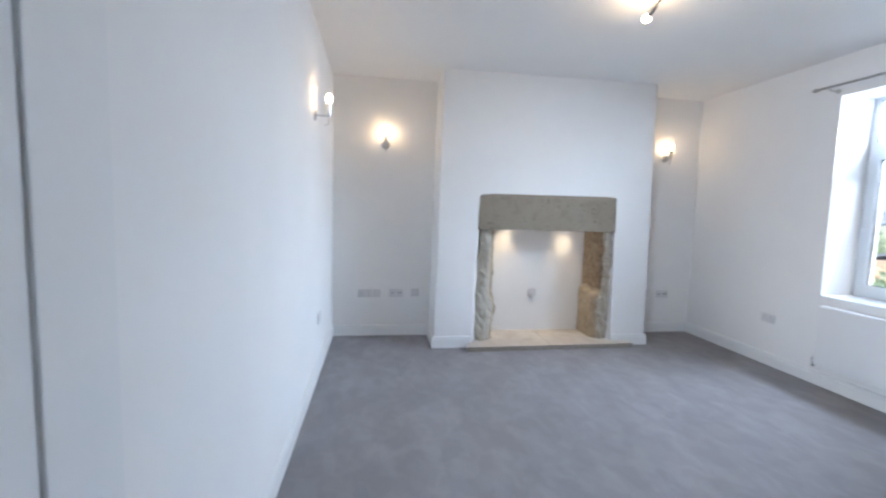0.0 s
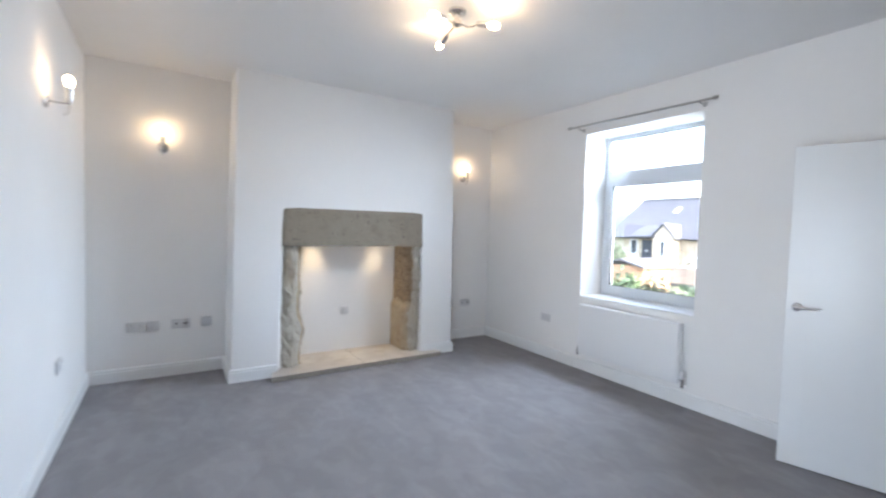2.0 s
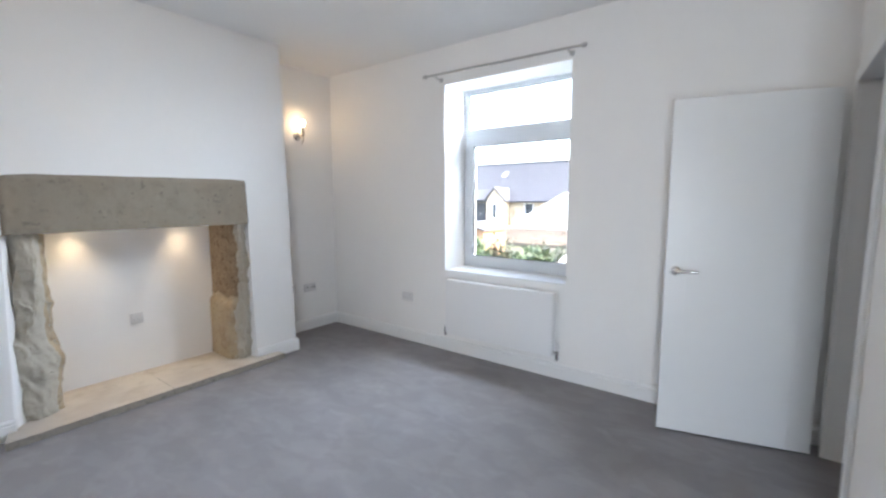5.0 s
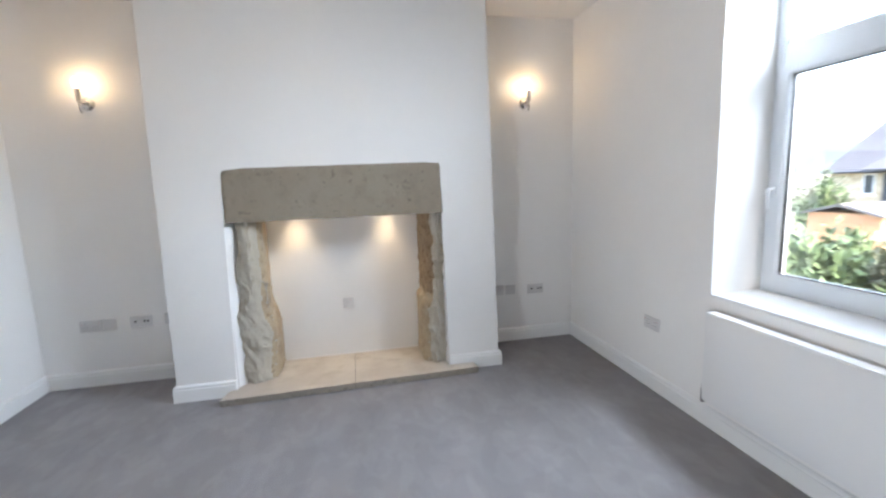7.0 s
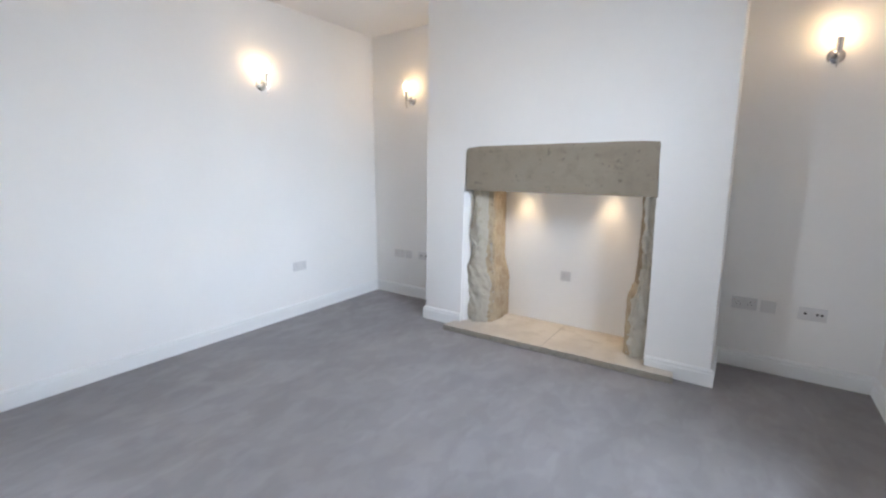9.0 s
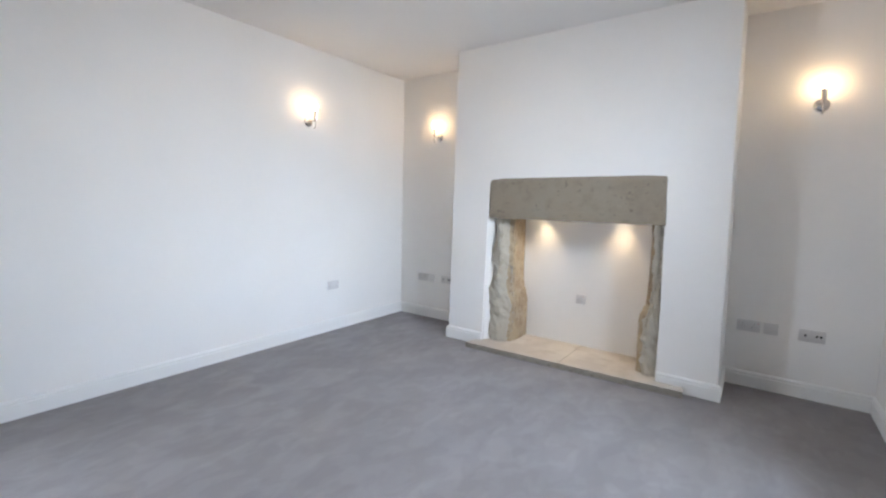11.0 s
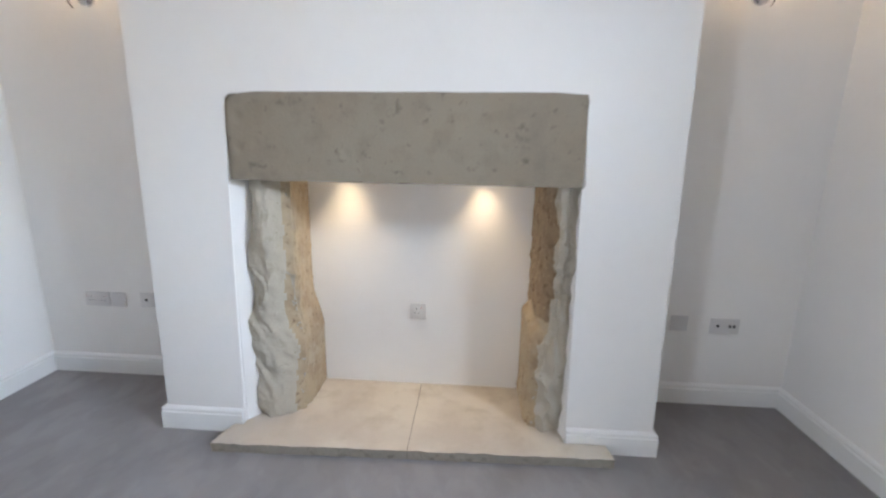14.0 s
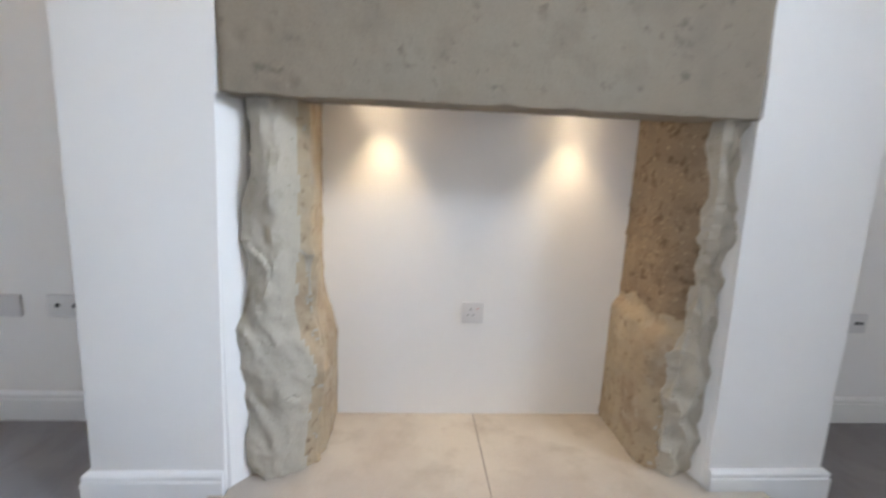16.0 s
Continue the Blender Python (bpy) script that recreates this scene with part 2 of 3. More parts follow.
def tube(bm, pts, r, n=10):
    pts = [Vector(p) for p in pts]
    rings = []
    for i, p in enumerate(pts):
        d = (pts[min(i + 1, len(pts) - 1)] - pts[max(i - 1, 0)]).normalized()
        side = d.orthogonal().normalized() if i == 0 else (side - d * side.dot(d)).normalized()
        up = d.cross(side)
        rr = r[i] if isinstance(r, (list, tuple)) else r
        rings.append([bm.verts.new(p + rr * (math.cos(2 * math.pi * k / n) * side + math.sin(2 * math.pi * k / n) * up)) for k in range(n)])
    for a, b in zip(rings, rings[1:]):
        for k in range(n):
            bm.faces.new((a[k], a[(k + 1) % n], b[(k + 1) % n], b[k]))
    bm.faces.new(rings[0][::-1])
    bm.faces.new(rings[-1])
    return bm


def rough_block(x0, x1, y0, y1, z0, z1, step, move):
    """A closed block of small facets, each point sent through move(point, outward)."""
    bm = bmesh.new()
    lo, hi = Vector((x0, y0, z0)), Vector((x1, y1, z1))
    count = [max(1, round((hi[i] - lo[i]) / step)) for i in range(3)]
    seen = {}

    def vert(ijk):
        if ijk not in seen:
            p = Vector([lo[i] + (hi[i] - lo[i]) * ijk[i] / count[i] for i in range(3)])
            out = Vector([(-1 if ijk[i] == 0 else 1 if ijk[i] == count[i] else 0) for i in range(3)])
            seen[ijk] = bm.verts.new(move(p, out))
        return seen[ijk]
    for ax in range(3):
        u, v = [i for i in range(3) if i != ax]
        for end in (0, count[ax]):
            for i in range(count[u]):
                for j in range(count[v]):
                    q = []
                    for di, dj in ((0, 0), (1, 0), (1, 1), (0, 1)):
                        k = [0, 0, 0]
                        k[ax], k[u], k[v] = end, i + di, j + dj
                        q.append(vert(tuple(k)))
                    bm.faces.new(q)
    return bm


def structure(name, bm, mat, label, category, smooth=False):
    return tagged(part(name, bm, mat, None, "", smooth), label, category, kind="structure")


# ---------------------------------------------------------------- the room
W, N, S, H = 4.23, 4.41, 0.11, 2.75      # east face, north face, south face beside the door, ceiling
XC, BACK = 2.65, -1.7                   # west face of the return wall, wall behind the start
RY0, RY1, RZ0, RZ1 = 1.660, 2.825, 0.752, 2.428   # window reveal
DX0, DX1, DH = 3.28, 4.075, 2.0          # doorway in the south wall
BX0, BX1, BY = 1.05, 3.368, 3.94         # chimney breast at the floor
TX0, TX1 = 1.092, 3.315                  # and at the ceiling, where it is narrower
E_OUT = W + 0.46

structure("floor", boxed(-0.15, W + 0.05, BACK - 0.1, N + 0.05, -0.12, 0.0), CARPET, "soft grey cut-pile carpet with brushed patches", "carpet")
structure("ceiling", boxed(-0.15, W + 0.05, BACK - 0.1, N + 0.05, H, H + 0.15), CEIL, "plain white painted ceiling", "ceiling")
structure("wall_north", boxed(-0.15, E_OUT, N, N + 0.3, -0.1, H + 0.1), WALL, "white painted plaster wall behind the alcoves", "wall")

# west wall with the closed door beside the start
bm = bmesh.new()
WD0, WD1 = -0.46, 0.352
prism(bm, [(BACK, -0.05), (WD0, -0.05), (WD0, 2.0), (WD1, 2.0), (WD1, -0.05), (N, -0.05), (N, H + 0.02), (BACK, H + 0.02)], "x", -0.15, 0.0)
structure("wall_west", bm, WALL, "long white painted plaster wall", "wall")

# east wall with the deep window opening
bm = bmesh.new()
box(bm, W, E_OUT, BACK, RY0, -0.9, H + 0.3)
box(bm, W, E_OUT, RY1, N, -0.9, H + 0.3)
box(bm, W, E_OUT, RY0, RY1, -0.9, RZ0)
box(bm, W, E_OUT, RY0, RY1, RZ1, H + 0.3)
bmesh.ops.remove_doubles(bm, verts=bm.verts[:], dist=0.0005)
structure("wall_east", bm, WALL, "white painted plaster wall with a deep window reveal", "wall")

# south wall with the doorway
bm = bmesh.new()
prism(bm, [(XC + 0.12, -0.05), (DX0, -0.05), (DX0, DH), (DX1, DH), (DX1, -0.05), (W, -0.05), (W, H + 0.02), (XC + 0.12, H + 0.02)], "y", S - 0.12, S)
structure("wall_south", bm, WALL, "white painted wall with an open doorway", "wall")
structure("wall_return", boxed(XC, XC + 0.12, BACK, S, -0.05, H + 0.02, bevel=0.004), WALL, "plain white painted return wall", "wall")
structure("wall_back", boxed(-0.15, W, BACK - 0.15, BACK, -0.05, H + 0.02), WALL, "plain white painted wall", "wall")

# chimney breast, with the opening through its face
bm = bmesh.new()
top = [(1.474, 1.544), (1.484, 1.562), (1.506, 1.570)] + [(1.506 + 0.12 * k, 1.571 + 0.0008 * k + 0.0035 * noise.noise(Vector((k * 0.83, 4, 0)))) for k in range(1, 12)] + [(2.936, 1.581), (2.950, 1.571)]
prism(bm, [(BX0, -0.02), (1.44, -0.02), (1.448, 0.5), (1.456, 1.213), (1.474, 1.213)] + top + [
           (2.952, 1.215), (2.956, 1.213), (2.964, 0.5), (2.968, -0.02), (BX1, -0.02), (TX1, H + 0.01), (TX0, H + 0.01)], "y", BY, N)
edges = [e for e in bm.edges if all(abs(v.co.y - BY) < 1e-4 for v in e.verts)]
bmesh.ops.bevel(bm, geom=edges, offset=0.009, segments=3, affect="EDGES", profile=0.5)
structure("chimney_breast", bm, WALL, "white plastered chimney breast with a square fireplace opening", "chimney breast", True)
structure("firebox_back", boxed(1.476, 2.94, 4.376, N - 0.003, 0.0, 1.33), WALL, "smooth white plastered back of the fireplace", "fireplace")
structure("firebox_soffit", boxed(1.476, 2.94, 4.076, 4.374, 1.31, 1.40), WALL, "white plastered top of the fireplace recess", "fireplace")

for nm, pts in (("firebox_splay_west", [(1.4385, 3.952), (1.452, 3.956), (1.505, 4.03), (1.515, 4.20), (1.4385, 4.20)]), ("firebox_splay_east", [(2.9695, 3.952), (2.9695, 4.20), (2.935, 4.20), (2.945, 4.03), (2.962, 3.956)])):
    structure(nm, prism(bmesh.new(), pts, "z", 0.0, 1.212), WALL, "white plastered edge of the fireplace opening", "fireplace")

SK_PROF = [(0.0, 0.0), (0.018, 0.0), (0.018, 0.088), (0.0135, 0.092), (0.0135, 0.097), (0.016, 0.101), (0.0145, 0.108), (0.009, 0.114), (0.004, 0.117), (0.0, 0.118)]


def skirting(x0, y0, x1, y1, nx, ny, mitre0=0.0, mitre1=0.0):
    """A run of moulded skirting along a wall from one end to the other; the wall faces (nx, ny). mitre: how far each end grows with depth."""
    bm = bmesh.new()
    d = Vector((x1 - x0, y1 - y0, 0)).normalized()
    n = Vector((nx, ny, 0))
    ends = []
    for p, sgn, mi in ((Vector((x0, y0, 0)), -1, mitre0), (Vector((x1, y1, 0)), 1, mitre1)):
        ends.append([bm.verts.new(p + n * a + d * sgn * mi * a + Vector((0, 0, h))) for a, h in SK_PROF])
    bm.faces.new(ends[0])
    bm.faces.new(ends[1][::-1])
    for i in range(len(SK_PROF)):
        j = (i + 1) % len(SK_PROF)
        bm.faces.new((ends[0][j], ends[0][i], ends[1][i], ends[1][j]))
    return structure("baseboard", bm, GLOSS, "white gloss moulded skirting board", "skirting")


skirting(0, WD1 + 0.20, 0, N, 1, 0, 0, -1)
skirting(0, N, BX0, N, 0, -1, -1, -1)
skirting(BX0, N, BX0, BY, -1, 0, -1, 1)
skirting(BX0, BY, 1.438, BY, 0, -1, 1, 0)
skirting(2.972, BY, BX1, BY, 0, -1, 0, 1)
skirting(BX1, BY, BX1, N, 1, 0, 1, -1)
skirting(BX1, N, W, N, 0, -1, -1, -1)
skirting(W, N, W, S, -1, 0, -1, -1)
skirting(XC + 0.12, S, DX0 - 0.07, S, 0, 1)


# ---------------------------------------------------------------- fireplace
def lintel_move(p, out):
    q = p.copy()
    a = noise.noise(p * 9) * 0.003 + noise.noise(p * 40) * 0.0012
    q += out.normalized() * a
    if out.y < 0 and p.z < 1.23:      # chipped lower edge
        q.y += 0.010 * max(0.0, noise.noise(Vector((p.x * 14, 3, 0))))
        q.z += 0.012 * max(0.0, noise.noise(Vector((p.x * 11, 7, 0))))
    q.z += 0.008 * max(0.0, (p.x - 1.476) / 1.475) * (p.z - 1.214) / 0.352
    if out.z > 0:
        q.z += 0.004 * noise.noise(Vector((p.x * 2.5, 1, 0)))
    ex = min(p.x - 1.475, 2.952 - p.x)   # eased ends
    if out.y < 0 and ex < 0.012:
        q.y += 0.010 * (1 - ex / 0.012)
    up = 1.573 - p.z                     # worn upper edge and a broken corner
    if out.y < 0:
        q.y += 0.012 * max(0.0, 1 - up / 0.03) * (0.75 + 0.6 * noise.noise(Vector((p.x * 6, 2, 5))))
        q.y += 0.035 * max(0.0, 1 - ((p.x - 1.476) + up) / 0.06)
        for gx, gz, r in ((1.53, 1.47, 0.016), (1.526, 1.345, 0.013), (1.60, 1.37, 0.008), (1.66, 1.24, 0.010), (2.55, 1.47, 0.012), (2.62, 1.36, 0.009), (1.98, 1.33, 0.008), (2.30, 1.44, 0.010)):
            d = math.hypot(p.x - gx, (p.z - gz) * 0.8)
            q.y += 0.010 * max(0.0, 1 - d / (r * 1.6))
    return q


fire = empty("fireplace", pose(2.2, 3.94, 0), "gritstone fireplace surround with a sawn lintel and rough-hewn jambs", "fireplace")
bm = rough_block(1.476, 2.951, 3.934, 4.07, 1.214, 1.573, 0.0125, lintel_move)
lint = part("lintel", bm, SAWN, fire, "long sawn grey-brown stone lintel with a chipped lower edge", True)
lint.matrix_parent_inverse = fire.matrix_world.inverted()


def scallop(p, size, seed):
    """Shallow chisel hollows, taller than wide, meeting in sharp broken ridges."""
    w = Vector((noise.noise(p * 13 + Vector((seed, 0, 0))), noise.noise(p * 13 + Vector((0, seed, 5))), noise.noise(p * 9 + Vector((2, seed, 0))))) * 0.020
    total = 0.0
    for scale, amp in ((1.0, 1.0), (0.42, 0.40)):
        q = Vector(((p.x + w.x + 0.22 * p.z) / (size * scale), (p.y + w.y) / (size * scale), (p.z + w.z) / (size * scale * 2.8))) + Vector((seed, seed, seed))
        d, pts = noise.voronoi(q)
        depth = 0.75 + 0.6 * noise.noise(pts[0] * 4.1)
        total += amp * (1.7 * (d[0] ** 1.6 - 0.25) * depth + 0.5 * noise.noise(q * 0.6))
    return total


def smoothstep(a, b, x):
    t = min(1, max(0, (x - a) / (b - a)))
    return t * t * (3 - 2 * t)


def jamb_left(p, out):
    q = p.copy()
    u = (p.x - 1.50) / 0.17
    z = p.z
    front = 1 - smoothstep(3.99, 4.12, p.y)
    inner = smoothstep(0.2, 1.0, u)
    q.x += inner * (-0.024 * smoothstep(4.0, 4.37, p.y) * smoothstep(0.35, 0.7, z) + 0.030 * (1 - smoothstep(0.40, 0.62, z)) - 0.02 * (1 - smoothstep(0.05, 0.3, z)) * front)
    q.x += (1 - inner) * front * (0.02 * math.sin(z * 7 + 0.4) + 0.022 * noise.noise(Vector((1, 2, z * 6))) - 0.025 * (1 - smoothstep(0.3, 0.6, z)) + 0.01)
    q.y += (1 - smoothstep(3.98, 4.05, p.y)) * (0.05 * abs(u - 0.55) ** 1.5 + 0.025 * noise.noise(Vector((p.x * 8, 3, z * 5))))
    q.y += 0.070 * (1 - smoothstep(3.98, 4.28, p.y)) * smoothstep(0.45, 1.0, u)    # the inner corner is knocked off
    k = 0.026 * front + 0.004
    if out.y <= 0 and out.length > 0:
        q += out.normalized() * (k * scallop(p, 0.075, 3.1) + 0.007 * noise.noise(p * 16) + 0.0025 * noise.noise(p * 60))
    return q


def jamb_right(p, out):
    q = p.copy()
    u = (2.935 - p.x) / 0.125
    z = p.z
    front = 1 - smoothstep(3.99, 4.09, p.y)
    inner = smoothstep(0.3, 1.0, u)
    ledge = 0.56 + 0.05 * noise.noise(Vector((0, p.y * 9, 1))) + 0.12 * (4.37 - p.y) * -1
    q.x += 0.036 * front + 0.035 * inner * (1 - smoothstep(3.99, 4.25, p.y)) * smoothstep(0.35, 0.8, z)
    q.x -= inner * (0.03 * (1 - smoothstep(ledge - 0.02, ledge + 0.035, z)) * (1 - 0.7 * front) - 0.012)
    q.x += (1 - inner) * front * (0.018 * noise.noise(Vector((4, 1, z * 7))) - 0.012 * (1 - smoothstep(0.0, 0.9, z)))
    q.y += (1 - smoothstep(3.98, 4.05, p.y)) * (0.04 * abs(u - 0.5) ** 1.5 + 0.02 * noise.noise(Vector((p.x * 8, 9, z * 6))))
    rough = smoothstep(0.55, 0.75, z) * (1 - smoothstep(0.85, 1.1, z))
    k = 0.024 * front + 0.004
    if out.y <= 0 and out.length > 0:
        q += out.normalized() * (k * scallop(p, 0.05, 8.7) + 0.008 * noise.noise(p * 14) + 0.007 * rough * noise.noise(p * 34) + (0.0022 + 0.003 * rough) * noise.noise(p * 85))
    return q


for name, dims, mv, lab in (("jamb", (1.50, 1.672, 3.985, 4.374, 0.048, 1.308), jamb_left, "rough chiselled gritstone jamb bulging at its foot"),
                            ("jamb", (2.812, 2.935, 3.985, 4.374, 0.048, 1.308), jamb_right, "rough chiselled gritstone jamb with a worn ledge")):
    j = part(name, rough_block(*dims, 0.0075, mv), STONE, fire, lab, True)
    j.data.set_sharp_from_angle(angle=radians(32))
    j.data.materials.append(BROWNSTONE)      # browner older stone inside the fire opening, warm lamplight partly put in its colour
    j.data.materials.append(TANSTONE)
    for f in j.data.polygons:
        turn = f.normal.x if dims[0] < 2 else -f.normal.x
        if f.center.y > (4.045 if dims[0] < 2 else 4.025) and turn > 0.3:
            f.material_index = 1 if dims[0] > 2 and f.center.z > 0.60 + 0.05 * noise.noise(f.center * 12) else 2
    j.matrix_parent_inverse = fire.matrix_world.inverted()

hearth = empty("hearth", pose(2.25, 4.0, 0), "pale sandstone hearth of two slabs with split edges", "hearth")


def slab(pts, label):
    bm = prism(bmesh.new(), pts, "z", 0.002, 0.05)
    bmesh.ops.subdivide_edges(bm, edges=[e for e in bm.edges if e.calc_length() > 0.3], cuts=40)
    for v in bm.verts:
        if v.co.y < 3.93:
            a = noise.noise(Vector((v.co.x * 22, v.co.z * 30, 2)))
            v.co.y += 0.007 * a + (0.006 if v.co.z < 0.03 else 0)
            v.co.z += 0.002 * noise.noise(Vector((v.co.x * 30, 4, 0)))
    ob = part("slab", bm, FLAG, hearth, label)
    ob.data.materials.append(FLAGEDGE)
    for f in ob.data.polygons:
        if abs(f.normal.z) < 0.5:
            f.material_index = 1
    ob.matrix_parent_inverse = hearth.matrix_world.inverted()
    return ob


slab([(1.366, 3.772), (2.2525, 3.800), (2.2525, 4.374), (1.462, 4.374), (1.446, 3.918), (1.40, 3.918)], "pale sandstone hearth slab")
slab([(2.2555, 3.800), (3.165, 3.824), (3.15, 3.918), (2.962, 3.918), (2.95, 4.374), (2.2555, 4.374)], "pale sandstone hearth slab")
jt = part("joint", boxed(2.2526, 2.2554, 3.806, 4.37, 0.003, 0.044), GROUT, hearth, "dark open joint between the slabs")
jt.matrix_parent_inverse = hearth.matrix_world.inverted()


def downlight(x, y, z):
    t = empty("downlight", pose(x, y, z), "small recessed warm downlight over the hearth", "downlight", "downlights in the fireplace")
    part("bezel", lathe(bmesh.new(), [(0.028, -0.0005), (0.043, -0.0005), (0.042, -0.006), (0.030, -0.005), (0.027, -0.001)], n=28), CHROME, t, "", True)
    part("lens", lathe(bmesh.new(), [(0.0265, -0.0005), (0.0265, -0.002), (0.02, -0.003)], n=24), LED, t, "glowing warm lens")
    lamp = new("downlight_beam", bpy.data.lights.new("downlight_beam", "SPOT"))
    lamp.data.energy, lamp.data.color, lamp.data.spot_size, lamp.data.spot_blend, lamp.data.shadow_soft_size = SPOT_WATTS, SPOT_WARM, radians(78), 1.0, 0.025
    lamp.matrix_world = look((x, y, z - 0.012), (x, y + 0.03, 0))


downlight(1.868, 4.272, 1.31)
downlight(2.568, 4.272, 1.31)


# ---------------------------------------------------------------- window
win = empty("window_1", pose(4.55, (RY0 + RY1) / 2, RZ0), "white plastic window with a fixed top light above a side-hung casement", "window")
win["kind"] = "structure"
FX0, FX1 = 4.55, 4.615


def wpart(name, bm, mat, parent=win, label=""):
    ob = part(name, bm, mat, parent, label)
    ob.matrix_parent_inverse = parent.matrix_world.inverted() if parent is win else Matrix()
    return ob


def ring(y0, y1, z0, z1, wl, wr, wb, wt, x0, x1, bevel=0.006):
    bm = bmesh.new()
    o = [(y0, z0), (y1, z0), (y1, z1), (y0, z1)]
    i = [(y0 + wr, z0 + wb), (y1 - wl, z0 + wb), (y1 - wl, z1 - wt), (y0 + wr, z1 - wt)]
    vs = [[bm.verts.new((x, *p)) for p in q] for x in (x0, x1) for q in (o, i)]
    of, nf, ob_, nb = vs
    for k in range(4):
        m_ = (k + 1) % 4
        bm.faces.new((of[k], of[m_], nf[m_], nf[k]))
        bm.faces.new((ob_[m_], ob_[k], nb[k], nb[m_]))
        bm.faces.new((of[m_], of[k], ob_[k], ob_[m_]))
        bm.faces.new((nf[k], nf[m_], nb[m_], nb[k]))
    es = [e for e in bm.edges if all(abs(v.co.x - x0) < 1e-5 for v in e.verts)]
    bmesh.ops.bevel(bm, geom=es, offset=bevel, segments=2, affect="EDGES")
    return bm


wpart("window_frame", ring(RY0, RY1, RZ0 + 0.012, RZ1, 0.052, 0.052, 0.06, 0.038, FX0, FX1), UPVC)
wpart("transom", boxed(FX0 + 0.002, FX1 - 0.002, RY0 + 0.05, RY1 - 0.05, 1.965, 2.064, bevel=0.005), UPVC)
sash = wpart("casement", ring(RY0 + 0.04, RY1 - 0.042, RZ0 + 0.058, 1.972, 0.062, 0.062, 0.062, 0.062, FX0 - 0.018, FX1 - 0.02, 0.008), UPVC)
wpart("gasket", ring(RY0 + 0.1, RY1 - 0.102, RZ0 + 0.118, 1.912, 0.006, 0.006, 0.006, 0.006, FX0 + 0.0, FX0 + 0.02, 0.001), GASKET, win, "black rubber glazing gasket")
wpart("gasket", ring(RY0 + 0.05, RY1 - 0.05, 2.062, RZ1 - 0.036, 0.006, 0.006, 0.006, 0.006, FX0 + 0.012, FX0 + 0.03, 0.001), GASKET, win, "black rubber glazing gasket")
for z0, z1, e in ((RZ0 + 0.119, 1.911, 0.102), (2.063, RZ1 - 0.037, 0.052)):
    g = wpart("pane", boxed(FX0 + 0.022, FX0 + 0.026, RY0 + e, RY1 - e, z0, z1), GLASS, win, "clear window glass")
    g.visible_shadow = False
wpart("window_sill", boxed(W - 0.006, FX0 - 0.001, RY0 + 0.001, RY1 - 0.001, RZ0 - 0.02 + 0.022, RZ0 + 0.016, bevel=0.005), GLOSS, win, "white painted window board")
bm = boxed(FX0 - 0.030, FX0 - 0.017, 2.752, 2.772, 1.29, 1.345, bevel=0.004)
tube(bm, [(FX0 - 0.03, 2.762, 1.332), (FX0 - 0.055, 2.762, 1.332), (FX0 - 0.060, 2.762, 1.322), (FX0 - 0.058, 2.762, 1.22)], [0.008, 0.009, 0.010, 0.008])
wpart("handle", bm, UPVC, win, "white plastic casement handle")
structure("outer_sill", boxed(FX1 + 0.005, E_OUT + 0.06, RY0 - 0.05, RY1 + 0.05, RZ0 - 0.06, RZ0 - 0.003, bevel=0.006), STONE, "stone window sill outside", "window sill")

# curtain rail
rail = empty("curtain_rail", pose(4.14, 2.26, 2.49), "thin brushed metal curtain rail with small end caps", "curtain rail")
part("rod", tube(bmesh.new(), [(0, -0.70, -0.008), (0, 0.70, 0.008)], 0.009, 14), SATIN, rail, "", True)
for s in (-1, 1):
    part("finial", lathe(bmesh.new(), [(0.006, 0), (0.015, 0.004), (0.016, 0.022), (0.013, 0.036), (0.004, 0.040)], pose(0, s * 0.70, s * 0.008, -90 * s, 0, 0)), SATIN, rail, "", True)
    b = tube(bmesh.new(), [(W - 4.14, s * 0.60, -0.02), (0.02, s * 0.60, -0.02), (0.0, s * 0.60, -0.008)], 0.006)
    lathe(b, [(0.02, 0), (0.02, 0.006), (0.014, 0.010)], pose(W - 4.14, s * 0.60, -0.02, 0, -90, 0))
    part("bracket", b, SATIN, rail, "", True)


# ---------------------------------------------------------------- radiators
def radiator(m, width, height, label):
    """A panel radiator; its back is at y = 0 and it faces -y; z = 0 is its lower edge."""
    t = empty("radiator", m, label, "radiator")
    w = width / 2
    part("panel", boxed(-w, w, -0.098, -0.086, 0, height - 0.004, bevel=0.005, seg=3), RADPAINT, t, "", True)
    bm = bmesh.new()
    for k in range(int(width / 0.034)):
        x = -w + 0.02 + k * 0.034
        box(bm, x, x + 0.022, -0.084, -0.045, 0.03, height - 0.03)
    tagged(part("convector", bm, RADPAINT, t, "pressed steel fins behind the panel"), kind="stuff")
    part("back_panel", boxed(-w + 0.01, w - 0.01, -0.043, -0.034, 0.01, height - 0.02, bevel=0.003), RADPAINT, t)
    for s in (-1, 1):
        part("side_cover", boxed(s * w - 0.005, s * w + 0.005, -0.095, -0.032, 0.004, height + 0.002, bevel=0.002), RADPAINT, t, "white side cover")
    bm = ring_grille(w, height)
    part("top_grille", bm, RADPAINT, t, "white slotted top grille")
    for s in (-0.7, 0.7):
        part("bracket", boxed(s * w - 0.015, s * w + 0.015, -0.033, 0.0, 0.05, height - 0.08), RADPAINT, t)
    return t


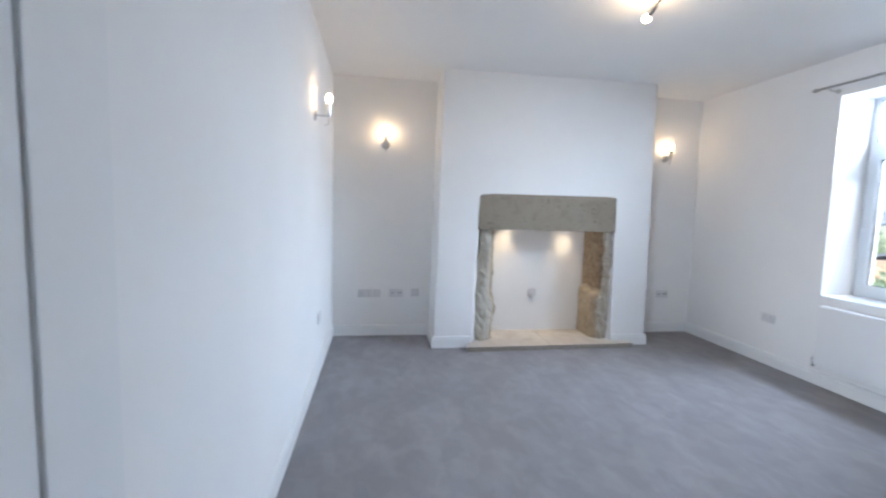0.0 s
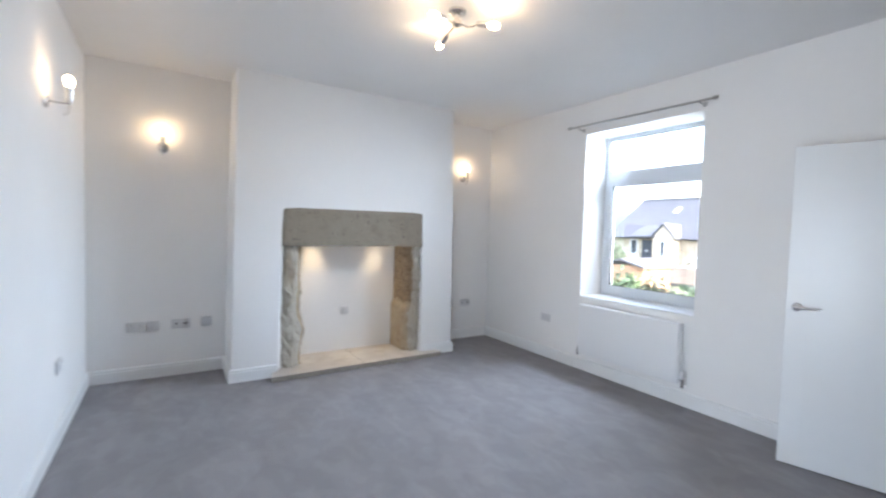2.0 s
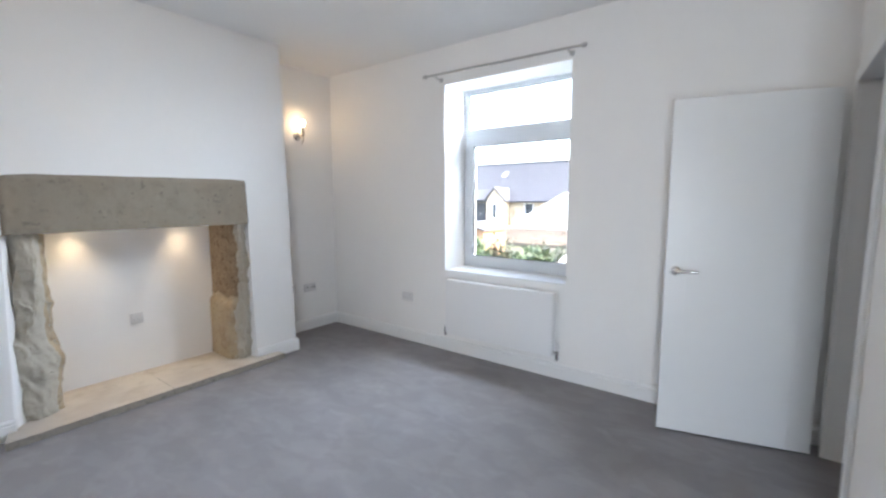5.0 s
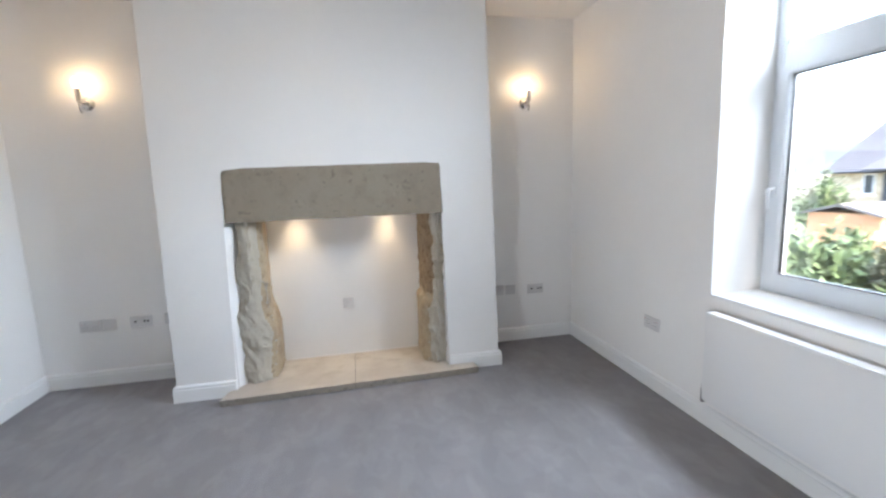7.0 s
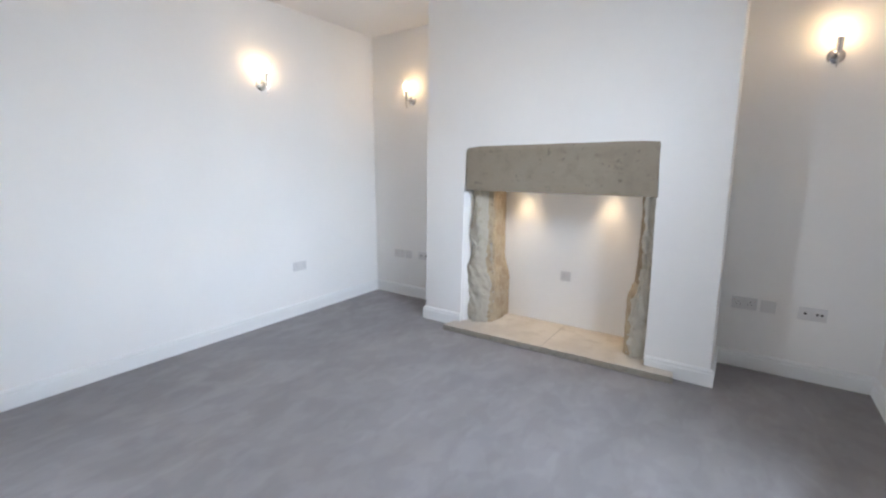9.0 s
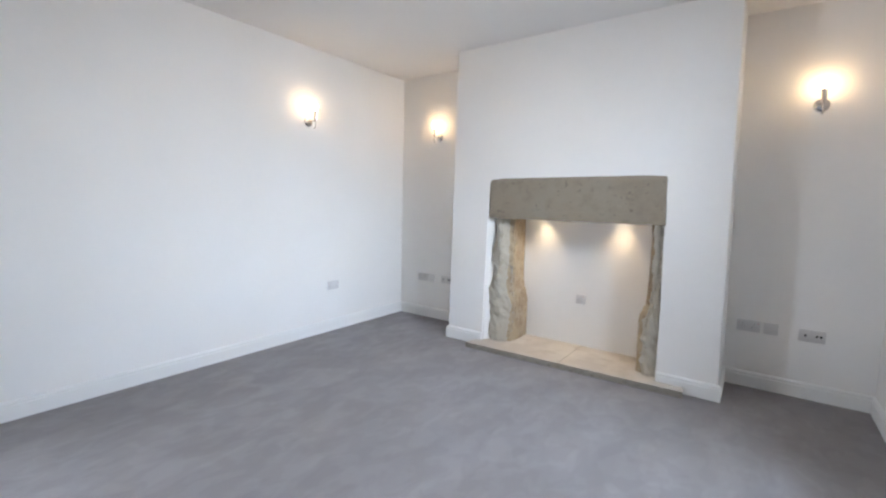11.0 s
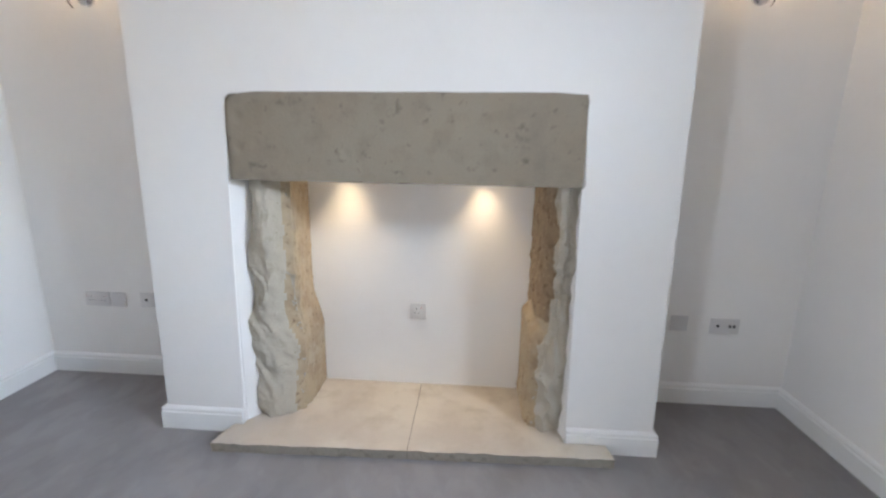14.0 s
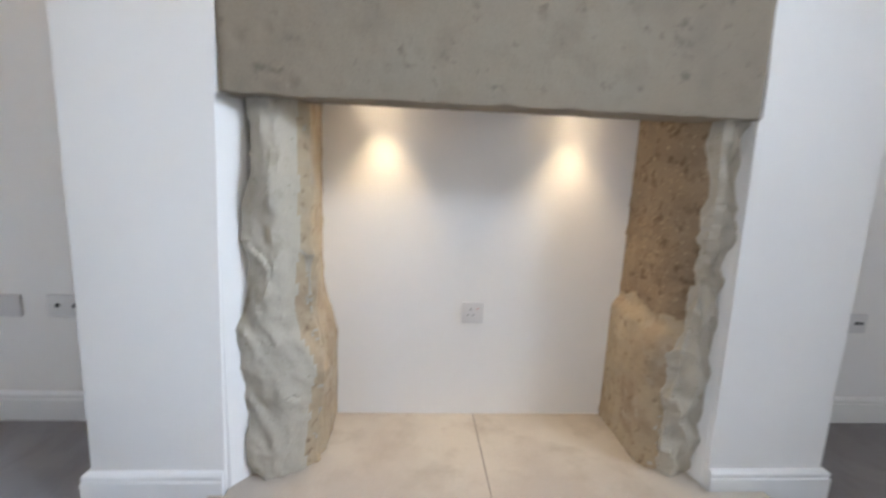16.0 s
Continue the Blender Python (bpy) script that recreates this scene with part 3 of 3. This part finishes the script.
def ring_grille(w, h):
    bm = boxed(-w + 0.005, w - 0.005, -0.096, -0.089, h - 0.004, h + 0.003)
    box(bm, -w + 0.005, w - 0.005, -0.039, -0.032, h - 0.004, h + 0.003)
    n = int(2 * w / 0.028)
    for k in range(n):
        x = -w + 0.008 + k * 0.028
        box(bm, x, x + 0.0272, -0.089, -0.039, h - 0.002, h + 0.002)
    return bm


def rad_valve(t, x, s, tall):
    bm = tube(bmesh.new(), [(x - s * 0.03, -0.06, 0.03), (x, -0.06, 0.03)], 0.011)
    tube(bm, [(x, -0.06, -0.03), (x, -0.06, 0.045)], 0.013)
    part("valve", bm, CHROME, t, "chrome radiator valve", True)
    if tall:
        part("valve_head", lathe(bmesh.new(), [(0.013, 0.045), (0.019, 0.05), (0.021, 0.075), (0.018, 0.10), (0.012, 0.108)], pose(x, -0.06, 0)), PLASTIC, t, "white thermostatic valve head", True)
    else:
        part("valve_head", lathe(bmesh.new(), [(0.012, 0.045), (0.013, 0.07), (0.009, 0.075)], pose(x, -0.06, 0)), PLASTIC, t, "white valve cap", True)
    return t


rad = radiator(pose(W, 2.235, 0.195, 0, 0, -90), 1.02, 0.495, "white panel radiator on the wall under the window")
rad_valve(rad, 0.545, 1, True)
rad_valve(rad, -0.54, -1, False)
part("pipe", tube(bmesh.new(), [(0.545, -0.06, -0.025), (0.545, 0.0, -0.025)], 0.0075), GLOSS, rad, "short pipe into the wall", True)
part("pipe", tube(bmesh.new(), [(-0.54, -0.06, -0.02), (-0.54, 0.0, -0.02)], 0.0075), GLOSS, rad, "short pipe into the wall", True)
rad2 = radiator(pose(XC, -0.32 - 0.4, 0.12, 0, 0, -90), 0.8, 0.49, "white panel radiator on the plain return wall")
rad_valve(rad2, -0.43, -1, False)
part("pipe", tube(bmesh.new(), [(-0.43, -0.06, -0.03), (-0.43, -0.06, -0.118)], 0.0075), GLOSS, rad2, "", True)


# ---------------------------------------------------------------- doors
def door_leaf(name, m, width, height, label):
    """A leaf hinged on its z axis, running along +x, 35 mm thick in y."""
    t = empty(name, m, label, "door")
    t["kind"] = "structure"
    bm = boxed(0, width, -0.0158, 0.0158, 0, height)
    part("panel", bm, GLOSS, t)
    st = 0.11
    for nm, x0, x1, z0, z1 in (("stile", 0, st, 0, height), ("stile", width - st, width, 0, height), ("rail", st, width - st, 0, 0.125), ("rail", st, width - st, height - 0.11, height)):
        part(nm, boxed(x0, x1, -0.0175, 0.0175, z0, z1, bevel=0.0012), GLOSS, t)
    return t


def lever(t, x, z, way, side):
    bm = lathe(bmesh.new(), [(0.026, 0), (0.026, 0.007), (0.022, 0.010)], pose(x, side * 0.0175, z, -90 * side, 0, 0), 24)
    y = side * 0.0175
    tube(bm, [(x, y, z), (x, y + side * 0.045, z), (x + way * 0.012, y + side * 0.052, z), (x + way * 0.115, y + side * 0.050, z + 0.002)], [0.0095, 0.0095, 0.0095, 0.0075], 12)
    return part("door_handle", bm, CHROME, t, "chrome lever handle on a round rose", True)


d1 = door_leaf("door_1", pose(4.068, 0.172, 0.012, 0, 0, 104.5), 0.765, 1.965, "plain white open door with a chrome lever handle")
lever(d1, 0.71, 0.985, -1, 1)
lever(d1, 0.71, 0.985, -1, -1)
# The glazing is out of view, assumed here to let the fill lamp in.
d2 = empty("door_2", pose(-0.0195, WD0 + 0.003, 0.01, 0, 0, 90), "white door in the long wall with assumed, unseen glazing", "door")
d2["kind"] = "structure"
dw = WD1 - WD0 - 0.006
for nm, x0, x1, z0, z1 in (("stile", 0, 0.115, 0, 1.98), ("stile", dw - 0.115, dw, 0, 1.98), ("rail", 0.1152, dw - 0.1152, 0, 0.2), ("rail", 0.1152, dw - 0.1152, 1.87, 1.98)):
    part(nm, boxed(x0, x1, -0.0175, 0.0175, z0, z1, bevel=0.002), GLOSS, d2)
pane2 = part("pane", boxed(0.1155, dw - 0.1155, -0.003, 0.003, 0.2005, 1.8695), GLASS, d2, "assumed door glass out of view")
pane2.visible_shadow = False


def casing(name, pieces, label):
    t = tagged(new(name), label, "door frame", kind="structure")
    for p in pieces:
        part("casing_board", boxed(*p, bevel=0.003), GLOSS, t)
    return t


casing("door_frame_1", [(DX0, DX0 + 0.025, S - 0.12, S + 0.002, 0, DH - 0.002), (DX1 - 0.003, DX1 + 0.0, S - 0.12, S + 0.002, 0, DH - 0.002),
                        (DX0 - 0.065, DX0 + 0.004, S + 0.002, S + 0.017, 0, DH + 0.065), (DX1 - 0.003, DX1 + 0.066, S + 0.002, S + 0.017, 0, DH + 0.065),
                        (DX0 + 0.005, DX1 - 0.004, S + 0.002, S + 0.017, DH - 0.004, DH + 0.065)], "white gloss door lining and architrave")
casing("door_frame_2", [(0.001, 0.006, WD1 - 0.001, WD1 + 0.193, 0, 2.07), (0.001, 0.010, WD0 - 0.075, WD0 - 0.004, 0, 2.07), (0.001, 0.010, WD0 - 0.002, WD1 + 0.002, 2.002, 2.07)],
       "flat white casing boards round the closed door")
# hall beyond the open doorway
structure("hall_floor", boxed(XC + 0.12, W, BACK, S - 0.001, -0.06, -0.002), BOARD, "hall floor beyond the doorway", "floor")


# ---------------------------------------------------------------- sockets
def plate(m, width, pins, label, kind="socket"):
    """A wall plate in the xz plane facing -y."""
    t = empty(kind, m, label, "socket" if pins else "wall plate", "wall plates")
    part("faceplate", boxed(-width / 2, width / 2, -0.010, 0, -0.043, 0.043, bevel=0.003), PLASTIC, t, "", True)
    for c in pins:
        bm = bmesh.new()
        for dx, dz, w, h in ((0, 0.014, 0.004, 0.008), (-0.011, -0.008, 0.0065, 0.004), (0.011, -0.008, 0.0065, 0.004)):
            box(bm, c + dx - w / 2, c + dx + w / 2, -0.0104, -0.0098, dz - h / 2, dz + h / 2)
        part("pin_holes", bm, DARK, t, "dark three-pin holes")
    n = len(pins)
    for k, c in enumerate(pins):
        sx = (c + 0.026) if n == 1 else (0.058 if k else -0.058)
        sw = part("switch", boxed(sx - 0.005, sx + 0.005, -0.0135, -0.0098, 0.006, 0.024, bevel=0.001), PLASTIC, t)
        part("marker", boxed(sx - 0.003, sx + 0.003, -0.0138, -0.0133, 0.019, 0.022), RED, sw, "small red on marker")
    if not pins:
        for dx in (-width / 2 + 0.012, width / 2 - 0.012):
            part("screw_cap", lathe(bmesh.new(), [(0.0035, 0), (0.0035, 0.0006)], pose(dx, -0.010, 0, 90, 0, 0), 10), PLASTIC, t)
    return t


def aerial(m, width, label):
    t = plate(m, width, (), label, "media_outlet")
    for dx in (-0.037, 0.026, 0.048):
        part("port", lathe(bmesh.new(), [(0.008, 0), (0.008, 0.003), (0.004, 0.003), (0.004, 0.001)], pose(dx, -0.010, 0.002, 90, 0, 0), 14), DARK, t, "dark aerial port", True)
    return t


plate(pose(2.231, 4.376, 0.487), 0.087, (-0.008,), "white single socket on the fireplace back")
DOUBLE = (-0.034, 0.034)
plate(pose(0.348, N, 0.468), 0.147, DOUBLE, "white double socket low on the alcove wall")
plate(pose(0.473, N, 0.468), 0.087, (), "white blank plate low on the alcove wall", "blank_plate")
aerial(pose(0.685, N, 0.472), 0.150, "white aerial outlet plate with dark ports")
plate(pose(0.893, N, 0.478), 0.087, (), "white blank plate low on the alcove wall", "blank_plate")
plate(pose(3.502, N, 0.472), 0.147, DOUBLE, "white double socket low on the alcove wall")
plate(pose(3.638, N, 0.470), 0.087, (), "white blank plate low on the alcove wall", "blank_plate")
aerial(pose(3.873, N, 0.462), 0.150, "white aerial outlet plate with dark ports")
plate(pose(0, 3.341, 0.474, 0, 0, 90), 0.147, DOUBLE, "white double socket low on the long wall")
plate(pose(W, 3.292, 0.450, 0, 0, -90), 0.147, DOUBLE, "white double socket low on the window wall")


# ---------------------------------------------------------------- lamps
def sconce(m):
    """A wall lamp; the wall is the plane y = 0 and it faces -y; z = 0 is the back plate's middle."""
    t = empty("wall_lamp", m, "chrome wall lamp with an upright cup and one lit bulb", "wall lamp", "wall lamps")
    part("back_plate", lathe(bmesh.new(), [(0.044, 0), (0.044, 0.008), (0.036, 0.017), (0.013, 0.022)], pose(0, 0, 0, 90, 0, 0), 28), CHROME, t, "", True)
    part("arm", tube(bmesh.new(), [(0, -0.015, 0), (0, -0.045, -0.004), (0, -0.095, -0.004), (0, -0.108, 0.005)], 0.006), CHROME, t, "", True)
    part("cup", lathe(bmesh.new(), [(0.006, -0.005), (0.014, 0.0), (0.0155, 0.02), (0.0175, 0.085), (0.0185, 0.088), (0.0165, 0.088), (0.014, 0.075)], pose(0, -0.108, 0), 24), CHROME, t, "", True)
    part("finial", tube(bmesh.new(), [(0, -0.108, -0.002), (0, -0.110, -0.03), (0, -0.104, -0.055), (0, -0.088, -0.072), (0, -0.080, -0.070)], [0.005, 0.0045, 0.004, 0.0045, 0.003], 8), CHROME, t, "thin curled chrome tail", True)
    part("bulb", lathe(bmesh.new(), [(0.012, 0.082), (0.0135, 0.095), (0.021, 0.112), (0.023, 0.128), (0.018, 0.146), (0.008, 0.156), (0.002, 0.158)], pose(0, -0.108, 0), 14), CANDLE, t, "lit frosted warm bulb", True)
    return t


s1 = sconce(pose(3.784, N, 2.066))
copy_thing(s1, pose(0.545, N, 2.062))
copy_thing(s1, pose(0.0, 3.06, 2.07, 0, 0, 90))

cl = empty("ceiling_light", pose(2.09, 2.05, H), "chrome ceiling light with three curved arms and lit bulbs", "ceiling light")
part("canopy", lathe(bmesh.new(), [(0.055, 0), (0.055, -0.014), (0.045, -0.022), (0.020, -0.026), (0.018, -0.06), (0.03, -0.066), (0.03, -0.088), (0.015, -0.096), (0.004, -0.10)], n=28), CHROME, cl, "round chrome ceiling canopy", True)
for ang in (203, 306, 84):
    a = pose(0, 0, -0.077, 0, 0, ang)
    part("arm", tube(bmesh.new(), [a @ Vector(p) for p in ((0.02, 0, 0), (0.06, 0.012, -0.022), (0.10, 0.012, -0.026), (0.14, 0.0, -0.022))], 0.0065), CHROME, cl, "", True)
    h = a @ pose(0.13, 0, -0.02, 0, 104, 0)
    cup = part("cup", lathe(bmesh.new(), [(0.006, -0.004), (0.015, 0.0), (0.0165, 0.02), (0.0185, 0.075), (0.0195, 0.078), (0.0175, 0.078), (0.014, 0.066)], h, 24), CHROME, cl, "", True)
    part("bulb", lathe(bmesh.new(), [(0.012, 0.072), (0.0135, 0.082), (0.021, 0.098), (0.023, 0.114), (0.018, 0.132), (0.008, 0.142), (0.002, 0.144)], h, 14), BULB, cl, "lit frosted warm bulb", True)


# ---------------------------------------------------------------- outside
G = -0.85
bm = bmesh.new()
v = [bm.verts.new(p) for p in ((-300, -400, G), (900, -400, G), (900, 700, G), (-300, 700, G))]
bm.faces.new(v)
structure("ground", bm, GRASS, "garden ground of rough grass and gravel", "ground")

bm = bmesh.new()
rows = []
for i in range(7):
    rows.append([bm.verts.new((330 + i * 25, -200 + k * 12, G + [0, 9, 16, 20, 22, 22, 0][i] * (1.0 + 0.45 * noise.noise(Vector((k * 0.09, 1, 0))) + 0.35 * math.exp(-((k - 32) / 9) ** 2)) + 0.8 * noise.noise(Vector((k * 0.9, i, 0))))) for k in range(70)])
for a, b in zip(rows, rows[1:]):
    for k in range(69):
        bm.faces.new((a[k], a[k + 1], b[k + 1], b[k]))
structure("backdrop", bm, HILL, "long hazy hill on the skyline", "hill")


def hpart(name, bm, mat, parent, label=""):
    return part(name, bm, mat, parent, label)


house = tagged(new("bungalow"), "buff stone bungalow with a grey tiled roof and dark front door", "house")
HX, HY0, HY1, EAVE, RIDGE = 28.0, 9.0, 20.3, 1.42, 4.05
HD = 8.0
bm = prism(bmesh.new(), [(HX, G), (HX + HD, G), (HX + HD, EAVE), (HX + HD / 2, RIDGE - 0.1), (HX, EAVE)], "y", HY0, HY1)
hpart("wall", bm, RENDERED, house)
bm = bmesh.new()
courses = 26
for side in (-1, 1):
    for k in range(courses):
        t0, t1 = k / courses, (k + 1.15) / courses
        xa, za = HX + HD / 2 + side * (HD / 2 + 0.35) * (1 - t0), EAVE - 0.18 + (RIDGE - EAVE + 0.23) * t0
        xb, zb = HX + HD / 2 + side * (HD / 2 + 0.35) * (1 - t1), EAVE - 0.18 + (RIDGE - EAVE + 0.23) * t1
        q = [bm.verts.new(p) for p in ((xa, HY0 - 0.2, za + 0.06), (xa, HY1 + 0.2, za + 0.06), (xb, HY1 + 0.2, zb + 0.02), (xb, HY0 - 0.2, zb + 0.02),
                                       (xa, HY0 - 0.2, za), (xa, HY1 + 0.2, za), (xb, HY1 + 0.2, zb - 0.03), (xb, HY0 - 0.2, zb - 0.03))]
        for f in ((0, 1, 2, 3), (4, 7, 6, 5), (0, 4, 5, 1), (0, 3, 7, 4), (1, 5, 6, 2), (3, 2, 6, 7)):
            bm.faces.new([q[i] for i in f])
roof = hpart("roof", bm, ROOFTILE, house, "grey tiled roof in even courses")
part("ridge", boxed(HX + HD / 2 - 0.12, HX + HD / 2 + 0.12, HY0 - 0.2, HY1 + 0.2, RIDGE + 0.06, RIDGE + 0.16, bevel=0.04), ROOFTILE, roof)
part("rooflight", prism(bmesh.new(), [(HX + 2.35, 3.02), (HX + 2.9, 3.38), (HX + 2.86, 3.46), (HX + 2.31, 3.10)], "y", 16.8, 17.1), UPVC, roof, "pale rooflight")
part("gutter", tube(bmesh.new(), [(HX - 0.42, HY0 - 0.2, EAVE - 0.17), (HX - 0.42, HY1 + 0.2, EAVE - 0.17)], 0.06, 8), DOORDARK, house)
for y0, y1, z0, z1 in ((18.15, 18.7, 0.1, 1.15), (15.6, 16.0, 0.08, 1.12), (13.3, 14.0, 0.35, 1.15), (11.5, 12.6, 0.1, 1.15)):
    x = HX if not 15 < y0 < 17 else HX - 0.9
    w = hpart("window", ring(y0, y1, z0, z1, 0.07, 0.07, 0.07, 0.07, x - 0.04, x + 0.02), UPVC, house)
    part("pane", boxed(x - 0.012, x - 0.006, y0 + 0.06, y1 - 0.06, z0 + 0.06, z1 - 0.06), DARKGLASS, w, "dark glass")
    part("sill", boxed(x - 0.12, x, y0 - 0.08, y1 + 0.08, z0 - 0.1, z0), PALE, w)
dr = hpart("door", boxed(HX - 0.05, HX + 0.01, 17.05, 17.8, G, 1.14, bevel=0.01), DOORDARK, house, "dark panelled front door")
part("number_plate", boxed(HX - 0.06, HX - 0.051, 17.35, 17.55, 0.35, 0.42), PALE, dr)
hpart("door_step", boxed(HX - 0.9, HX, 16.9, 18.0, G, G + 0.15, bevel=0.02), PALE, house)
porch = hpart("porch", prism(bmesh.new(), [(15.12, G), (16.48, G), (16.48, 1.35), (15.8, 2.1), (15.12, 1.35)], "x", HX - 0.9, HX + 1.2), RENDERED, house, "small gabled stone bay")
part("porch_roof", prism(bmesh.new(), [(14.92, 1.22), (14.92, 1.30), (15.8, 2.24), (16.68, 1.30), (16.68, 1.22), (15.8, 2.14)], "x", HX - 1.0, HX + 1.6), ROOFTILE, porch)
part("canopy", prism(bmesh.new(), [(HX - 1.0, 1.30), (HX - 1.0, 1.38), (HX + 0.75, 2.10), (HX + 0.75, 2.02)], "y", 16.3, 18.15), ROOFTILE, porch, "tiled lean-to canopy over the front door")

garage = tagged(new("garage"), "pale rendered garage with a shallow gabled roof", "garage")
hpart("wall", prism(bmesh.new(), [(6.0, G), (12.3, G), (12.3, 0.1), (9.6, 1.62), (6.0, 1.0)], "x", 24.0, 27.0), PALE, garage)
hpart("roof", prism(bmesh.new(), [(12.6, -0.07), (12.6, 0.04), (9.6, 1.74), (5.8, 1.08), (5.8, 0.97), (9.6, 1.63)], "x", 23.8, 27.2), PALE, garage)

# low brick wall in front of the garage
bw = structure("garden_wall", boxed(20.02, 20.2, 5.0, 11.2, G, 0.0), GROUT, "low red-brown brick garden wall", "wall")
bme = mesh_of("brick", boxed(0, 0.03, -0.105, 0.105, 0, 0.062, bevel=0.004, seg=1), BRICK)
for r in range(9):
    for k in range(28):
        b = new("brick", bme)
        b.location = (19.995, 5.1 + k * 0.221 + (0.11 if r % 2 else 0), -0.70 + r * 0.077)
        b.parent = bw
part("coping", boxed(19.94, 20.26, 4.95, 11.25, 0.0, 0.06, bevel=0.01), PALE, bw)

# shed
shed = tagged(new("shed"), "low orange-stained timber shed with a grey felt roof", "shed")
hpart("body", boxed(14.0, 15.6, 8.5, 10.1, G, 0.32), SHEDWOOD, shed)
bd = mesh_of("board", boxed(0, 0.02, 8.48, 10.12, 0, 0.125, bevel=0.004, seg=1), SHEDWOOD)
for k in range(9):
    b = new("board", bd)
    b.location = (13.975, 0, G + 0.05 + k * 0.13)
    b.parent = shed
hpart("roof", prism(bmesh.new(), [(8.38, 0.30), (8.38, 0.35), (9.3, 0.60), (10.25, 0.35), (10.25, 0.30), (9.3, 0.53)], "x", 13.85, 15.75), FELT, shed)

# green wheeled bin
wb = tagged(new("wheelie_bin"), "green plastic wheeled bin beside the hedge", "bin")
bm = bmesh.new()
q0, q1 = [(9.5, 6.62), (9.95, 6.62), (9.95, 7.05), (9.5, 7.05)], [(9.42, 6.56), (10.05, 6.56), (10.05, 7.11), (9.42, 7.11)]
lo, hi = [bm.verts.new((*p, G + 0.05)) for p in q0], [bm.verts.new((*p, G + 0.95)) for p in q1]
bm.faces.new(lo), bm.faces.new(hi)
for k in range(4):
    bm.faces.new((lo[k], lo[(k + 1) % 4], hi[(k + 1) % 4], hi[k]))
part("body", bm, BINGREEN, wb)
part("lid", boxed(9.38, 10.1, 6.53, 7.14, G + 0.955, G + 1.03, bevel=0.03), BINGREEN, wb)
for y in (6.66, 7.0):
    part("wheel", lathe(bmesh.new(), [(0.09, -0.025), (0.1, -0.01), (0.1, 0.01), (0.09, 0.025)], pose(9.95, y, G + 0.1, 90, 0, 0)), GASKET, wb, "", True)

butt = tagged(new("water_butt"), "rounded white plastic tank among the shrubs", "tank")
part("drum", lathe(bmesh.new(), [(0.20, 0), (0.24, 0.1), (0.25, 1.05), (0.22, 1.22), (0.12, 1.32), (0.03, 1.34)], pose(8.0, 3.05, G)), PALE, butt, "", True)


def shrub(name, x, y, r, h, mat, count, leaf, seed, label):
    """A bush: stems and several hundred leaf blades spread through lumpy clumps."""
    rng = random.Random(seed)
    t = empty(name, pose(x, y, G), label, "shrub", "garden shrubs")
    bm = bmesh.new()
    tips = []
    for k in range(14):
        a, e = rng.uniform(0, 6.283), rng.uniform(0.2, 1.0)
        tip = Vector((math.cos(a) * r * e, math.sin(a) * r * e, h * rng.uniform(0.55, 1.0) * (1 - 0.35 * e * e)))
        tips.append(tip)
        tube(bm, [(0.1 * tip.x, 0.1 * tip.y, 0), (tip.x * 0.45, tip.y * 0.45, tip.z * 0.6), tip], [0.022, 0.012, 0.004], 5)
    part("stems", bm, BARK, t)
    verts, faces = [], []
    for k in range(count):
        c = rng.choice(tips)
        p = c * rng.uniform(0.55, 1.02) + Vector((rng.gauss(0, 0.13 * r), rng.gauss(0, 0.13 * r), rng.gauss(0, 0.10 * h)))
        p.z = max(0.05, p.z)
        d = Vector((p.x * 0.7 + rng.gauss(0, .5), p.y * 0.7 + rng.gauss(0, .5), rng.uniform(-0.2, 0.9))).normalized()
        s = d.cross(Vector((rng.gauss(0, .4), rng.gauss(0, .4), 1))).normalized()
        n_ = d.cross(s)
        L = leaf * rng.uniform(0.6, 1.3)
        b = len(verts)
        verts += [p, p + d * L * 0.5 + s * L * 0.28 + n_ * L * 0.06, p + d * L, p + d * L * 0.5 - s * L * 0.28 + n_ * L * 0.06]
        faces += [(b, b + 1, b + 2), (b, b + 2, b + 3)]
    me = bpy.data.meshes.new("crown")
    me.from_pydata([tuple(q) for q in verts], [], faces)
    me.materials.append(mat)
    c = new("crown", me)
    c.parent = t
    return t


for i, (x, y, r, h) in enumerate(((8.3, 5.5, 0.75, 1.25), (8.9, 4.75, 0.8, 1.35), (8.4, 4.0, 0.7, 1.3), (9.2, 3.4, 0.85, 1.4), (9.6, 6.1, 0.8, 1.3), (10.2, 2.6, 0.9, 1.4))):
    shrub("shrub", x, y, r, h, LEAF if i % 2 == 0 else LEAF2, 2800, 0.17 if i % 2 == 0 else 0.09, 20 + i, "bright broad-leaved garden shrub" if i % 2 == 0 else "dense grey-green small-leaved garden shrub")
for i, (x, y, r, h) in enumerate(((16.5, 11.6, 0.8, 2.0), (17.5, 12.8, 1.0, 2.2), (12.0, 5.6, 0.9, 1.0), (12.5, 4.2, 1.0, 1.05))):
    shrub("shrub", x, y, r, h, LEAF2 if i else LEAF, 1300, 0.14, 40 + i, "loose leafy shrub in the garden beyond")
